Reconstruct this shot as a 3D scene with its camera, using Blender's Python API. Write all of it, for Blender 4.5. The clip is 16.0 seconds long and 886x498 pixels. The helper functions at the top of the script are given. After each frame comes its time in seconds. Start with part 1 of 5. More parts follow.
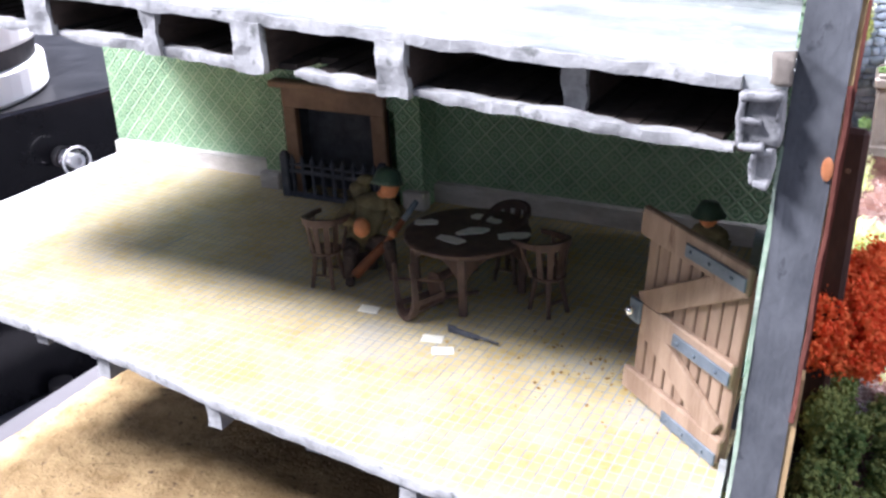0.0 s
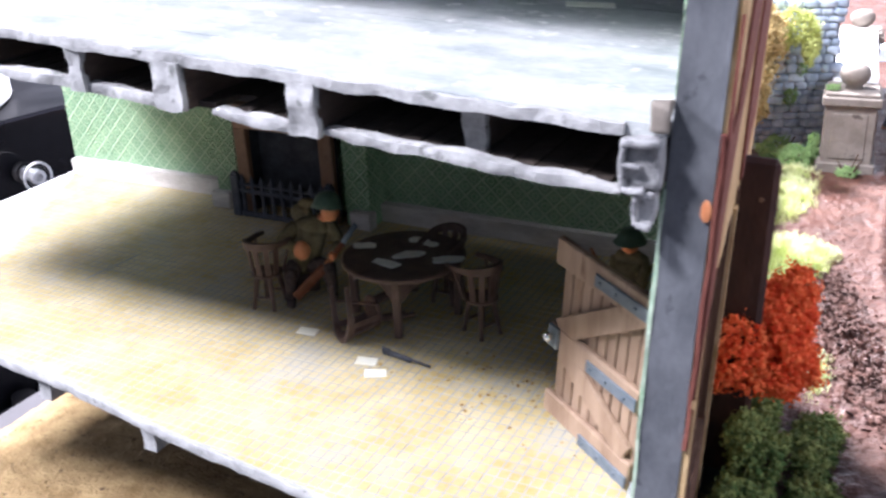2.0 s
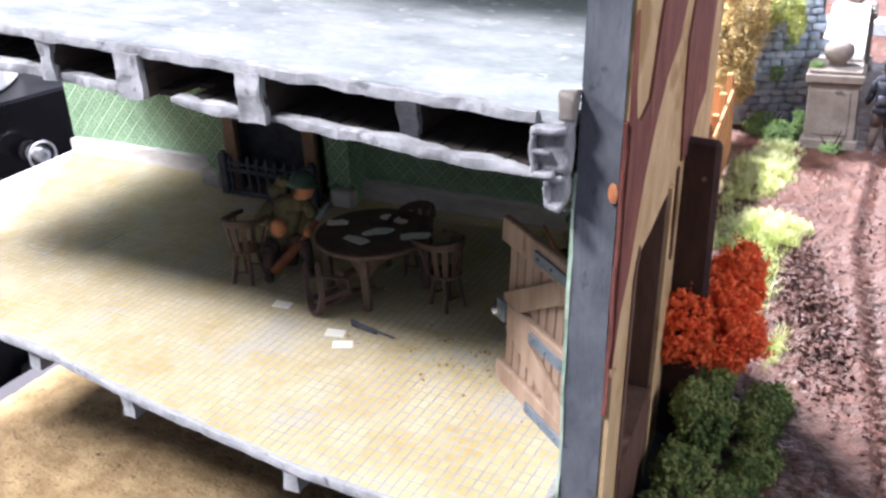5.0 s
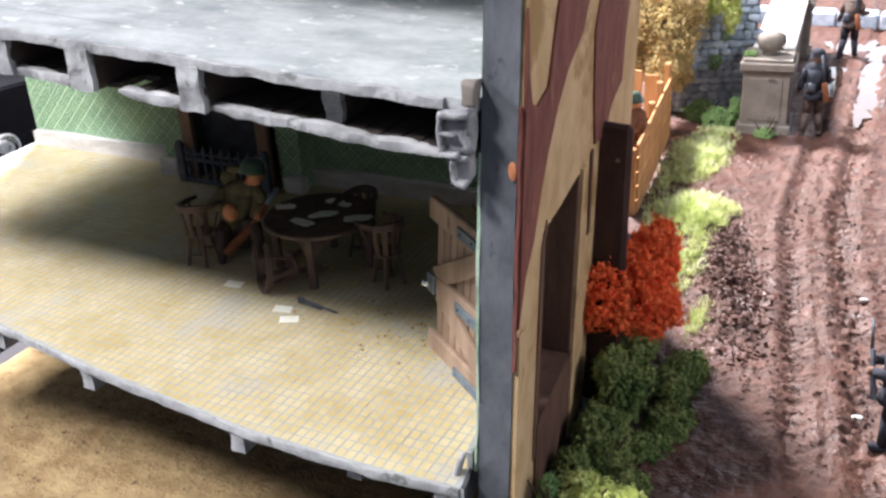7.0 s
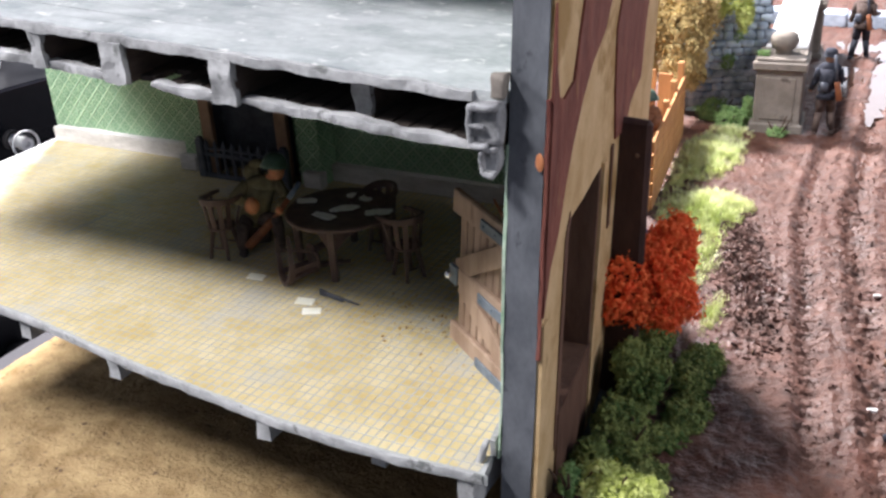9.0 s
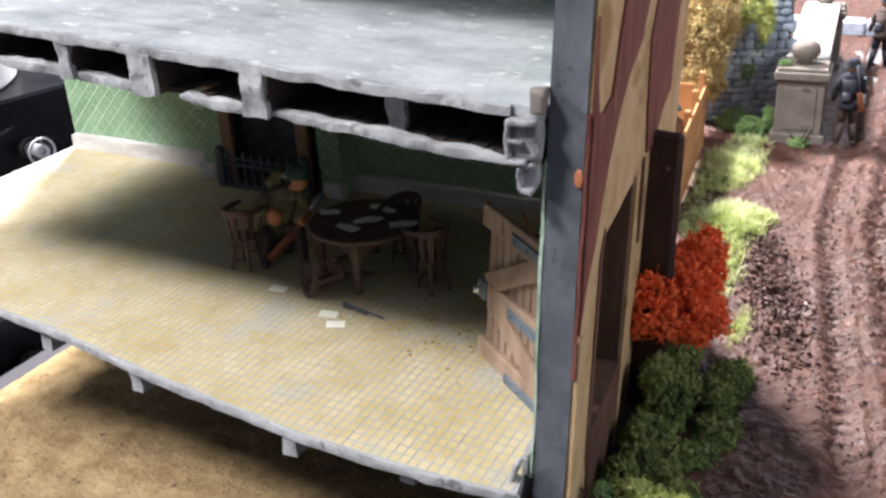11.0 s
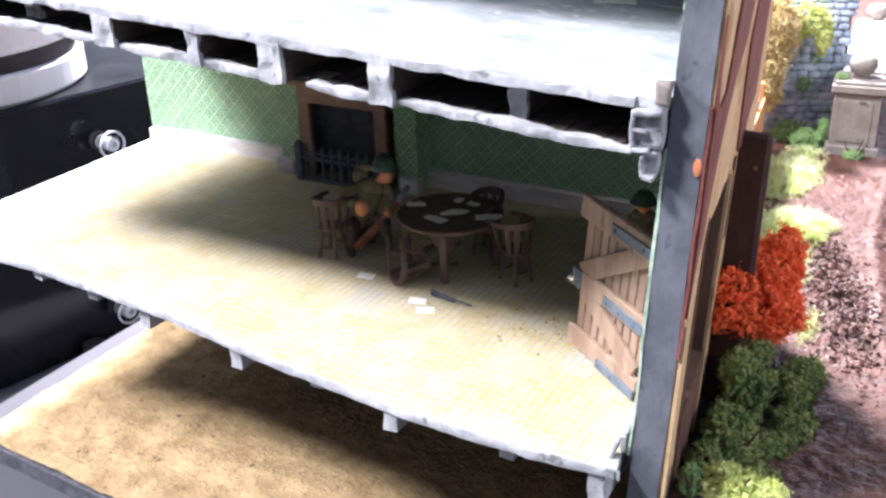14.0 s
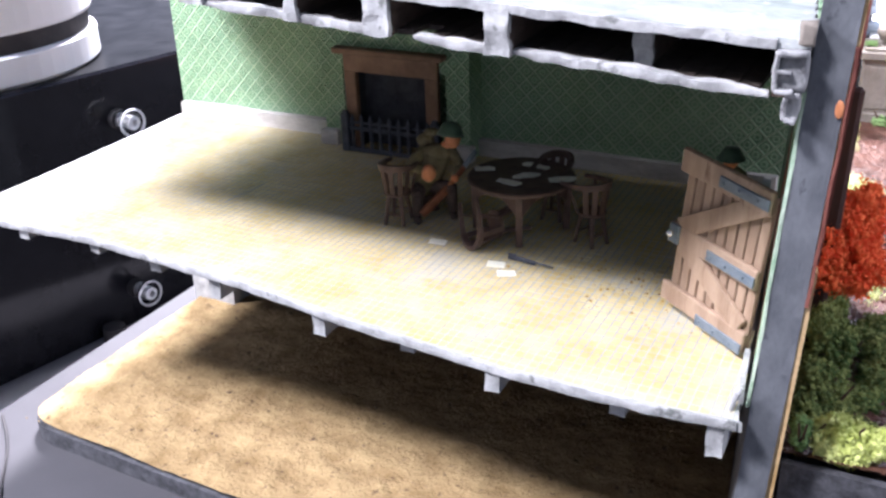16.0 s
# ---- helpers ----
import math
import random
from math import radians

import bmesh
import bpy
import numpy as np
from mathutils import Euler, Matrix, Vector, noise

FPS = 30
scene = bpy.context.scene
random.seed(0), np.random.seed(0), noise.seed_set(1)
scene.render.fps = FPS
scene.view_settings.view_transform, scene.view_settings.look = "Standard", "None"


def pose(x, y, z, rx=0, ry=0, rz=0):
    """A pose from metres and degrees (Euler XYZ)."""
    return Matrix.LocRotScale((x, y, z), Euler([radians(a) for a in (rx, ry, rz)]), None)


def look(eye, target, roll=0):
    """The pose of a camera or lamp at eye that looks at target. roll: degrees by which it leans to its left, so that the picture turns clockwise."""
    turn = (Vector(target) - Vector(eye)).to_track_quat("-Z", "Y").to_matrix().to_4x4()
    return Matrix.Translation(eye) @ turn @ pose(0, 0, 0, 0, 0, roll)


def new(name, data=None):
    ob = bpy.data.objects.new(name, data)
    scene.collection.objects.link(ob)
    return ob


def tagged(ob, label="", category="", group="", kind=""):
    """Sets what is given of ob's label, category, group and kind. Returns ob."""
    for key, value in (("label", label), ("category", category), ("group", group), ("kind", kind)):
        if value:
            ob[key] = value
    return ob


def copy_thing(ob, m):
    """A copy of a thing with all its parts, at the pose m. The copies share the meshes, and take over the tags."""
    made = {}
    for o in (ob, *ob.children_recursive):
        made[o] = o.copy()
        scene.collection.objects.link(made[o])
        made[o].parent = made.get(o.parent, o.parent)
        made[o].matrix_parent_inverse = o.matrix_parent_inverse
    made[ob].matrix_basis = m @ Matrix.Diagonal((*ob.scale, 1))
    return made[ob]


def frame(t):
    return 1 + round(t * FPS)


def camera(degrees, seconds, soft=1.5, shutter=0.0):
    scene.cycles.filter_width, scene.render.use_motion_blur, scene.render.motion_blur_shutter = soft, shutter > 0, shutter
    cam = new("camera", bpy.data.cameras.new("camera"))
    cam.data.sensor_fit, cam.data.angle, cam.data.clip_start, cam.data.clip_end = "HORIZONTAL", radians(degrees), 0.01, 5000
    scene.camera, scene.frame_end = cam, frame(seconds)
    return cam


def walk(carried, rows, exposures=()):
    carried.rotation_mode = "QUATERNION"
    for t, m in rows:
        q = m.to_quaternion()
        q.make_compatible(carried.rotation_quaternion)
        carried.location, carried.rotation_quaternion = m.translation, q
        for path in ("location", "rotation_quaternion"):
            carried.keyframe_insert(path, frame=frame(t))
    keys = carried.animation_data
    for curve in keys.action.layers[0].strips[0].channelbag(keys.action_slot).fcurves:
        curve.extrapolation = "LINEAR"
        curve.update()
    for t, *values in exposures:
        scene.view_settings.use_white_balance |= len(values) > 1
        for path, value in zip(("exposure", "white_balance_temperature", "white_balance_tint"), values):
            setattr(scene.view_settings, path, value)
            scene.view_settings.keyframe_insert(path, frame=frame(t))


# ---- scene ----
cam = camera(48.5, 16.0, soft=2.6, shutter=0.4)
PATH = [
    (0, (0.014, 0.043, 0.138), (-0.865, 1.652, -0.663), -2.7),
    (0.5, (0.015, 0.044, 0.139), (-0.86, 1.652, -0.667), -2.7),
    (1, (0.017, 0.043, 0.139), (-0.855, 1.654, -0.665), -2.5),
    (1.5, (0.018, 0.044, 0.143), (-0.849, 1.66, -0.654), -2.5),
    (2, (0.03, 0.047, 0.146), (-0.825, 1.67, -0.651), -2.5),
    (2.5, (0.047, 0.049, 0.151), (-0.841, 1.641, -0.672), -3.2),
    (3, (0.048, 0.041, 0.159), (-0.887, 1.61, -0.656), -3.9),
    (5.5, (0.056, 0.045, 0.151), (-0.813, 1.625, -0.714), -3.4),
    (6, (0.079, 0.039, 0.155), (-0.762, 1.623, -0.732), -3.9),
    (6.5, (0.076, 0.04, 0.151), (-0.753, 1.627, -0.74), -3.5),
    (7, (0.073, 0.031, 0.157), (-0.769, 1.627, -0.705), -3.3),
    (7.5, (0.078, 0.031, 0.158), (-0.76, 1.632, -0.7), -3.0),
    (8, (0.072, 0.027, 0.155), (-0.772, 1.622, -0.709), -3.1),
    (8.5, (0.069, 0.023, 0.155), (-0.784, 1.614, -0.705), -3.1),
    (9, (0.071, 0.024, 0.157), (-0.782, 1.617, -0.703), -3.2),
    (11.5, (0.056, 0.025, 0.158), (-0.816, 1.613, -0.688), -2.9),
    (12, (0.044, 0.01, 0.151), (-0.835, 1.595, -0.694), -2.1),
    (12.5, (0.043, 0.009, 0.152), (-0.845, 1.593, -0.685), -1.6),
    (13, (0.045, 0.007, 0.153), (-0.839, 1.593, -0.687), -1.6),
    (13.5, (0.048, 0.003, 0.155), (-0.841, 1.59, -0.676), -1.8),
    (14, (0.049, 0.0, 0.158), (-0.85, 1.585, -0.667), -1.9),
    (14.5, (0.054, -0.003, 0.16), (-0.842, 1.582, -0.666), -2.2),
    (15, (0.046, -0.006, 0.159), (-0.851, 1.577, -0.672), -2.4),
    (15.5, (0.023, -0.014, 0.152), (-0.822, 1.595, -0.684), -2.7),
    (16, (0.014, -0.018, 0.149), (-0.819, 1.592, -0.697), -2.0),
]
walk(cam, [(t, look(eye, target, roll)) for t, eye, target, roll in PATH], [(0.0, 1.14, 5800, 20), (1.5, 1.19, 5830, 20), (2.0, 0.99, 5800, 20), (2.5, 0.91, 6100, 20), (3.0, 0.24, 6300, 15), (5.5, 0.88, 5800, 20), (6.0, 0.62, 6050, 15), (9.0, 0.39, 6150, 15), (11.5, 0.29, 6150, 15), (12.0, 0.9, 5830, 20), (12.5, 1.15, 5800, 20), (14.5, 1.2, 5800, 20), (15.5, 1.1, 5800, 20), (16.0, 1.05, 5800, 20)])

# ---- light ----
world = bpy.data.worlds.new("world")
scene.world = world
world.use_nodes = True
SUN_WAY = Vector((0.52, 0.60, -1.0)).normalized()
SUN_EL = math.asin(-SUN_WAY.z)
SUN_AZ = math.atan2(-SUN_WAY.x, -SUN_WAY.y)
wn = world.node_tree.nodes
sky = wn.new("ShaderNodeTexSky")
sky.sky_type, sky.sun_disc = "NISHITA", False
sky.sun_elevation, sky.sun_rotation = SUN_EL, SUN_AZ
wn["Background"].inputs["Strength"].default_value = 0.045
world.node_tree.links.new(sky.outputs[0], wn["Background"].inputs["Color"])

sun = new("sun", bpy.data.lights.new("sun", "SUN"))
sun.data.energy, sun.data.angle, sun.data.color = 3.0, radians(9.0), (1.0, 0.985, 0.955)
sun.matrix_world = look(Vector((0, 0, 1)), Vector((0, 0, 1)) + SUN_WAY)
lamp = new("ceiling_lamp", bpy.data.lights.new("ceiling_lamp", "AREA"))
lamp.data.energy, lamp.data.size, lamp.data.color = 64.0, 0.16, (1.0, 0.96, 0.92)
lamp.matrix_world = look((-0.63, 1.00, 0.90), (0.05, 0.48, -0.03))
# bright reading light near the model, off to the left of the camera
window = new("window_light", bpy.data.lights.new("window_light", "AREA"))
window.data.energy, window.data.size, window.data.color = 3.6, 0.10, (0.99, 0.99, 1.0)
window.matrix_world = look((-0.56, 0.04, 0.46), (-0.22, 0.27, 0.0))
# fill light added straight left to brighten the room's open left end
left_fill = new("low_window_light", bpy.data.lights.new("low_window_light", "AREA"))
left_fill.data.energy, left_fill.data.size, left_fill.data.color = 0.65, 0.35, (0.97, 0.98, 1.0)
left_fill.matrix_world = look((-0.95, 0.28, 0.58), (-0.28, 0.29, 0.0))
# fill light added right of the camera, for the outer wall and shrubs
side = new("side_window_light", bpy.data.lights.new("side_window_light", "AREA"))
side.data.energy, side.data.size, side.data.color = 5.4, 0.5, (1.0, 0.985, 0.96)
side.matrix_world = look((1.2, 0.20, 0.72), (0.02, 0.32, 0.0))
# a window of the room behind the model
back = new("back_window_light", bpy.data.lights.new("back_window_light", "AREA"))
back.data.energy, back.data.size, back.data.color = 6.0, 0.9, (0.97, 0.98, 1.0)
back.matrix_world = look((0.25, 2.30, 0.50), (0.04, 0.60, -0.03))

# ---- tools: all sizes below are centimetres ----
CM = 0.01
BALLS = {}


class Shape:
    """A mesh in the making, in centimetres."""

    def __init__(self):
        self.bm, self.slot = bmesh.new(), 0

    def done(self, faces):
        for f in faces:
            f.material_index = self.slot
        return faces

    def box(self, c, s, m=None, bevel=0.0, cuts=0):
        """A box of centre c and size s, turned by m about c."""
        t = Matrix.Translation(c) @ (m.to_4x4() if m else Matrix.Identity(4)) @ Matrix.Diagonal((*s, 1))
        before = set(self.bm.verts) if cuts or bevel else set()
        got = bmesh.ops.create_cube(self.bm, size=1.0, matrix=t)
        edges = list({e for v in got["verts"] for e in v.link_edges})
        if cuts:
            bmesh.ops.subdivide_edges(self.bm, edges=edges, cuts=cuts, use_grid_fill=True)
        elif bevel:
            bmesh.ops.bevel(self.bm, geom=edges, offset=bevel, segments=1, affect="EDGES")
        verts = [v for v in self.bm.verts if v not in before] if cuts or bevel else got["verts"]
        self.done({f for v in verts for f in v.link_faces})
        return verts

    def long(self, a, b, w, h, up=(0, 0, 1), bevel=0.0, cuts=0):
        """A bar from a to b, w wide and h high."""
        a, b = Vector(a), Vector(b)
        x = (b - a).normalized()
        y = Vector(up).cross(x).normalized()
        m = Matrix((x, y, x.cross(y))).transposed()
        return self.box((a + b) / 2, ((b - a).length, w, h), m, bevel, cuts)

    def rod(self, a, b, r, r2=None, seg=8):
        a, b = Vector(a), Vector(b)
        q = (b - a).to_track_quat("Z", "Y").to_matrix().to_4x4()
        got = bmesh.ops.create_cone(self.bm, cap_ends=True, segments=seg, radius1=r, radius2=r if r2 is None else r2,
                                    depth=(b - a).length, matrix=Matrix.Translation((a + b) / 2) @ q)
        self.done({f for v in got["verts"] for f in v.link_faces})
        return got["verts"]

    def ball(self, c, s, sub=2, m=None):
        s = (s, s, s) if isinstance(s, (int, float)) else s
        t = Matrix.Translation(c) @ (m.to_4x4() if m else Matrix.Identity(4)) @ Matrix.Diagonal((*s, 1))
        if sub not in BALLS:
            b = bmesh.new()
            bmesh.ops.create_icosphere(b, subdivisions=sub, radius=1.0)
            BALLS[sub] = ([v.co.copy() for v in b.verts], [[v.index for v in f.verts] for f in b.faces])
            b.free()
        co, tris = BALLS[sub]
        verts = [self.bm.verts.new(t @ v) for v in co]
        self.done([self.bm.faces.new([verts[i] for i in f]) for f in tris])
        return verts

    def lathe(self, profile, c=(0, 0, 0), seg=32, m=None):
        """A turned shape from (radius, height) pairs."""
        t = Matrix.Translation(c) @ (m.to_4x4() if m else Matrix.Identity(4))
        rings = []
        for r, z in profile:
            if r <= 0:
                rings.append([self.bm.verts.new(t @ Vector((0, 0, z)))])
            else:
                rings.append([self.bm.verts.new(t @ Vector((r * math.cos(i * math.tau / seg), r * math.sin(i * math.tau / seg), z)))
                              for i in range(seg)])
        faces = []
        for p, q in zip(rings, rings[1:]):
            for i in range(seg):
                j = (i + 1) % seg
                f = [p[i % len(p)], p[j % len(p)], q[j % len(q)], q[i % len(q)]]
                f = [v for k, v in enumerate(f) if v not in f[:k]]
                if len(f) > 2:
                    faces.append(self.bm.faces.new(f))
        self.done(faces)

    def slab(self, outline, z0, z1):
        """An upright prism over a flat outline."""
        low = [self.bm.verts.new((x, y, z0)) for x, y in outline]
        top = [self.bm.verts.new((x, y, z1)) for x, y in outline]
        n = len(outline)
        faces = [self.bm.faces.new(top), self.bm.faces.new(low[::-1])]
        faces += [self.bm.faces.new((low[i], low[(i + 1) % n], top[(i + 1) % n], top[i])) for i in range(n)]
        self.done(faces)

    def ribbon(self, rows, seg=8):
        """A rounded bar along x through rows of (x, y, z, depth, height)."""
        rings = []
        for x, y, z, w, h in rows:
            ring = []
            for i in range(seg):
                a = (i + 0.5) * math.tau / seg
                c, d = math.cos(a), math.sin(a)
                k = max(abs(c), abs(d)) ** 0.75
                ring.append(self.bm.verts.new((x, y + 0.5 * w * c / k, z + 0.5 * h * d / k)))
            rings.append(ring)
        faces = [self.bm.faces.new(rings[0]), self.bm.faces.new(rings[-1][::-1])]
        for p, q in zip(rings, rings[1:]):
            faces += [self.bm.faces.new((p[i], p[(i + 1) % seg], q[(i + 1) % seg], q[i])) for i in range(seg)]
        self.done(faces)

    def bend(self, points, w, h, thin=1.0):
        """A bar of w by h bent level through the points, in one piece; thin: how much is left of it at its ends."""
        pts = [Vector(p) for p in points]
        rings = []
        for i, p in enumerate(pts):
            d = (pts[min(i + 1, len(pts) - 1)] - pts[max(i - 1, 0)]).normalized()
            k = thin + (1 - thin) * max(0.0, math.sin(math.pi * i / (len(pts) - 1))) ** 0.7
            n = Vector((-d.y, d.x, 0)) * w * k / 2
            u = Vector((0, 0, h * k / 2))
            rings.append([self.bm.verts.new(p + k) for k in (n - u, n * 1.1, n + u, -n + u, -n * 1.1, -n - u)])
        faces = [self.bm.faces.new(rings[0]), self.bm.faces.new(rings[-1][::-1])]
        for p, q in zip(rings, rings[1:]):
            faces += [self.bm.faces.new((p[i], p[(i + 1) % 6], q[(i + 1) % 6], q[i])) for i in range(6)]
        self.done(faces)

    def rough(self, amount, size, seed=0.0):
        """Uneven surface: every vertex is moved by smooth noise."""
        for v in self.bm.verts:
            v.co += amount * noise.noise_vector(v.co / size + Vector((seed, seed * 1.7, -seed)))
        return self

    def move(self, m):
        self.bm.transform(m)
        return self


def mesh_of(name, shape, mats, smooth=False):
    bmesh.ops.recalc_face_normals(shape.bm, faces=shape.bm.faces[:])
    shape.bm.transform(Matrix.Scale(CM, 4))
    me = bpy.data.meshes.new(name)
    shape.bm.to_mesh(me)
    shape.bm.free()
    for m in mats if isinstance(mats, (list, tuple)) else [mats]:
        me.materials.append(m)
    if smooth:
        me.shade_smooth()
    return me


def part(name, shape, mats, parent, label="", smooth=False):
    ob = new(name, mesh_of(name, shape, mats, smooth))
    ob.parent = parent
    return tagged(ob, label)


def thing(name, label, category, x=0, y=0, z=0, rz=0, group="", kind=""):
    ob = new(name)
    ob.empty_display_size = 0.01
    ob.matrix_world = pose(x * CM, y * CM, z * CM, 0, 0, rz)
    return tagged(ob, label, category, group, kind)


def solid(name, shape, mats, label, category, x=0, y=0, z=0, rz=0, group="", kind="", smooth=False):
    ob = new(name, mesh_of(name, shape, mats, smooth))
    ob.matrix_world = pose(x * CM, y * CM, z * CM, 0, 0, rz)
    return tagged(ob, label, category, group, kind)


def turn(rx=0, ry=0, rz=0):
    return Euler([radians(a) for a in (rx, ry, rz)]).to_matrix()


# ---- materials ----
def mat(name, a, b, size=1.0, rough=0.8, bump=0.3, fine=0.12, metal=0.0, stretch=(1, 1, 1), stain=None, stain_size=4.0, stain_at=0.62, spec=0.3, piece=0.0, relief=0.0006):
    """Two tones mixed by noise at two scales (sizes in cm), with relief; stain: a third colour in patches; piece: change from piece to piece."""
    m = bpy.data.materials.new(name)
    m.use_nodes = True
    n, l = m.node_tree.nodes, m.node_tree.links
    p = n["Principled BSDF"]
    co = n.new("ShaderNodeNewGeometry")
    mp = n.new("ShaderNodeMapping")
    mp.inputs["Scale"].default_value = stretch
    l.new(co.outputs["Position"], mp.inputs["Vector"])

    def tex(s, detail=4.0):
        t = n.new("ShaderNodeTexNoise")
        t.inputs["Scale"].default_value = 100.0 / s
        t.inputs["Detail"].default_value = detail
        t.inputs["Roughness"].default_value = 0.62
        l.new(mp.outputs[0], t.inputs["Vector"])
        return t

    big, small = tex(size), tex(fine, 3.0)
    r1 = n.new("ShaderNodeMapRange")
    r1.inputs["From Min"].default_value, r1.inputs["From Max"].default_value = 0.3, 0.7
    l.new(big.outputs["Fac"], r1.inputs["Value"])
    add = n.new("ShaderNodeMath")
    add.operation = "MULTIPLY_ADD"
    add.inputs[1].default_value, add.inputs[2].default_value = 0.6, -0.3
    l.new(small.outputs["Fac"], add.inputs[0])
    tot = n.new("ShaderNodeMath")
    tot.use_clamp = True
    l.new(r1.outputs[0], tot.inputs[0])
    l.new(add.outputs[0], tot.inputs[1])
    fac = tot
    if piece:
        inf = n.new("ShaderNodeObjectInfo")
        isl = n.new("ShaderNodeNewGeometry")
        s1 = n.new("ShaderNodeMath")
        s1.operation = "ADD"
        l.new(inf.outputs["Random"], s1.inputs[0])
        l.new(isl.outputs["Random Per Island"], s1.inputs[1])
        fr = n.new("ShaderNodeMath")
        fr.operation = "FRACT"
        l.new(s1.outputs[0], fr.inputs[0])
        ce = n.new("ShaderNodeMath")
        ce.operation = "MULTIPLY_ADD"
        ce.inputs[1].default_value, ce.inputs[2].default_value = piece, -piece / 2
        l.new(fr.outputs[0], ce.inputs[0])
        fac = n.new("ShaderNodeMath")
        fac.use_clamp = True
        l.new(tot.outputs[0], fac.inputs[0])
        l.new(ce.outputs[0], fac.inputs[1])
    mix = n.new("ShaderNodeMix")
    mix.data_type = "RGBA"
    mix.inputs["A"].default_value, mix.inputs["B"].default_value = (*a, 1), (*b, 1)
    l.new(fac.outputs[0], mix.inputs["Factor"])
    out = mix.outputs["Result"]
    if stain:
        st = tex(stain_size, 5.0)
        sr = n.new("ShaderNodeMapRange")
        sr.inputs["From Min"].default_value, sr.inputs["From Max"].default_value = stain_at - 0.04, stain_at + 0.04
        l.new(st.outputs["Fac"], sr.inputs["Value"])
        m2 = n.new("ShaderNodeMix")
        m2.data_type = "RGBA"
        m2.inputs["B"].default_value = (*stain, 1)
        l.new(sr.outputs[0], m2.inputs["Factor"])
        l.new(out, m2.inputs["A"])
        out = m2.outputs["Result"]
    l.new(out, p.inputs["Base Color"])
    p.inputs["Roughness"].default_value, p.inputs["Metallic"].default_value = rough, metal
    p.inputs["Specular IOR Level"].default_value = spec
    if bump:
        bp = n.new("ShaderNodeBump")
        bp.inputs["Strength"].default_value, bp.inputs["Distance"].default_value = bump, relief
        l.new(tot.outputs[0], bp.inputs["Height"])
        l.new(bp.outputs[0], p.inputs["Normal"])
    return m


def wallpaper():
    """Green embossed paper with a diamond lattice; the pattern lies in the wall's own plane."""
    m = mat("green_wallpaper", (0.15, 0.29, 0.16), (0.26, 0.43, 0.25), size=1.2, rough=0.6, bump=0.0, fine=0.15, spec=0.3)
    n, l = m.node_tree.nodes, m.node_tree.links
    p = n["Principled BSDF"]
    co = n.new("ShaderNodeTexCoord")
    sep = n.new("ShaderNodeSeparateXYZ")
    l.new(co.outputs["Object"], sep.inputs[0])

    def math_node(op, a, b=None):
        k = n.new("ShaderNodeMath")
        k.operation = op
        for i, v in enumerate((a, b)):
            if v is None:
                continue
            if isinstance(v, (int, float)):
                k.inputs[i].default_value = v
            else:
                l.new(v, k.inputs[i])
        return k.outputs[0]

    # across the wall and up it, in lattice widths
    u = math_node("MULTIPLY", math_node("ADD", sep.outputs["X"], math_node("MULTIPLY", sep.outputs["Y"], 0.9)), 100 / 0.72)
    v = math_node("MULTIPLY", sep.outputs["Z"], 100 / 0.72)
    a = math_node("SUBTRACT", math_node("FRACT", math_node("ADD", u, v)), 0.5)
    b = math_node("SUBTRACT", math_node("FRACT", math_node("SUBTRACT", u, v)), 0.5)
    line = math_node("MAXIMUM", math_node("ABSOLUTE", a), math_node("ABSOLUTE", b))
    rad = math_node("SQRT", math_node("ADD", math_node("MULTIPLY", a, a), math_node("MULTIPLY", b, b)))

    def step(value, lo, hi_):
        r = n.new("ShaderNodeMapRange")
        r.inputs["From Min"].default_value, r.inputs["From Max"].default_value = lo, hi_
        l.new(value, r.inputs["Value"])
        return r.outputs[0]

    ring = math_node("MULTIPLY", step(rad, 0.13, 0.19), step(rad, 0.33, 0.26))
    worn = n.new("ShaderNodeTexNoise")
    worn.inputs["Scale"].default_value = 140.0
    l.new(co.outputs["Object"], worn.inputs["Vector"])
    hi = math_node("MULTIPLY", math_node("MAXIMUM", step(line, 0.36, 0.44), math_node("MULTIPLY", ring, 0.75)), math_node("ADD", math_node("MULTIPLY", worn.outputs["Fac"], 0.9), 0.5))
    old = p.inputs["Base Color"].links[0].from_socket
    mx = n.new("ShaderNodeMix")
    mx.data_type = "RGBA"
    mx.inputs["B"].default_value = (0.60, 0.68, 0.48, 1)
    l.new(math_node("MULTIPLY", hi, 0.42), mx.inputs["Factor"])
    l.new(old, mx.inputs["A"])
    l.new(mx.outputs["Result"], p.inputs["Base Color"])
    bp = n.new("ShaderNodeBump")
    bp.inputs["Strength"].default_value, bp.inputs["Distance"].default_value = 1.0, 0.0010
    l.new(hi, bp.inputs["Height"])
    l.new(bp.outputs[0], p.inputs["Normal"])
    return m


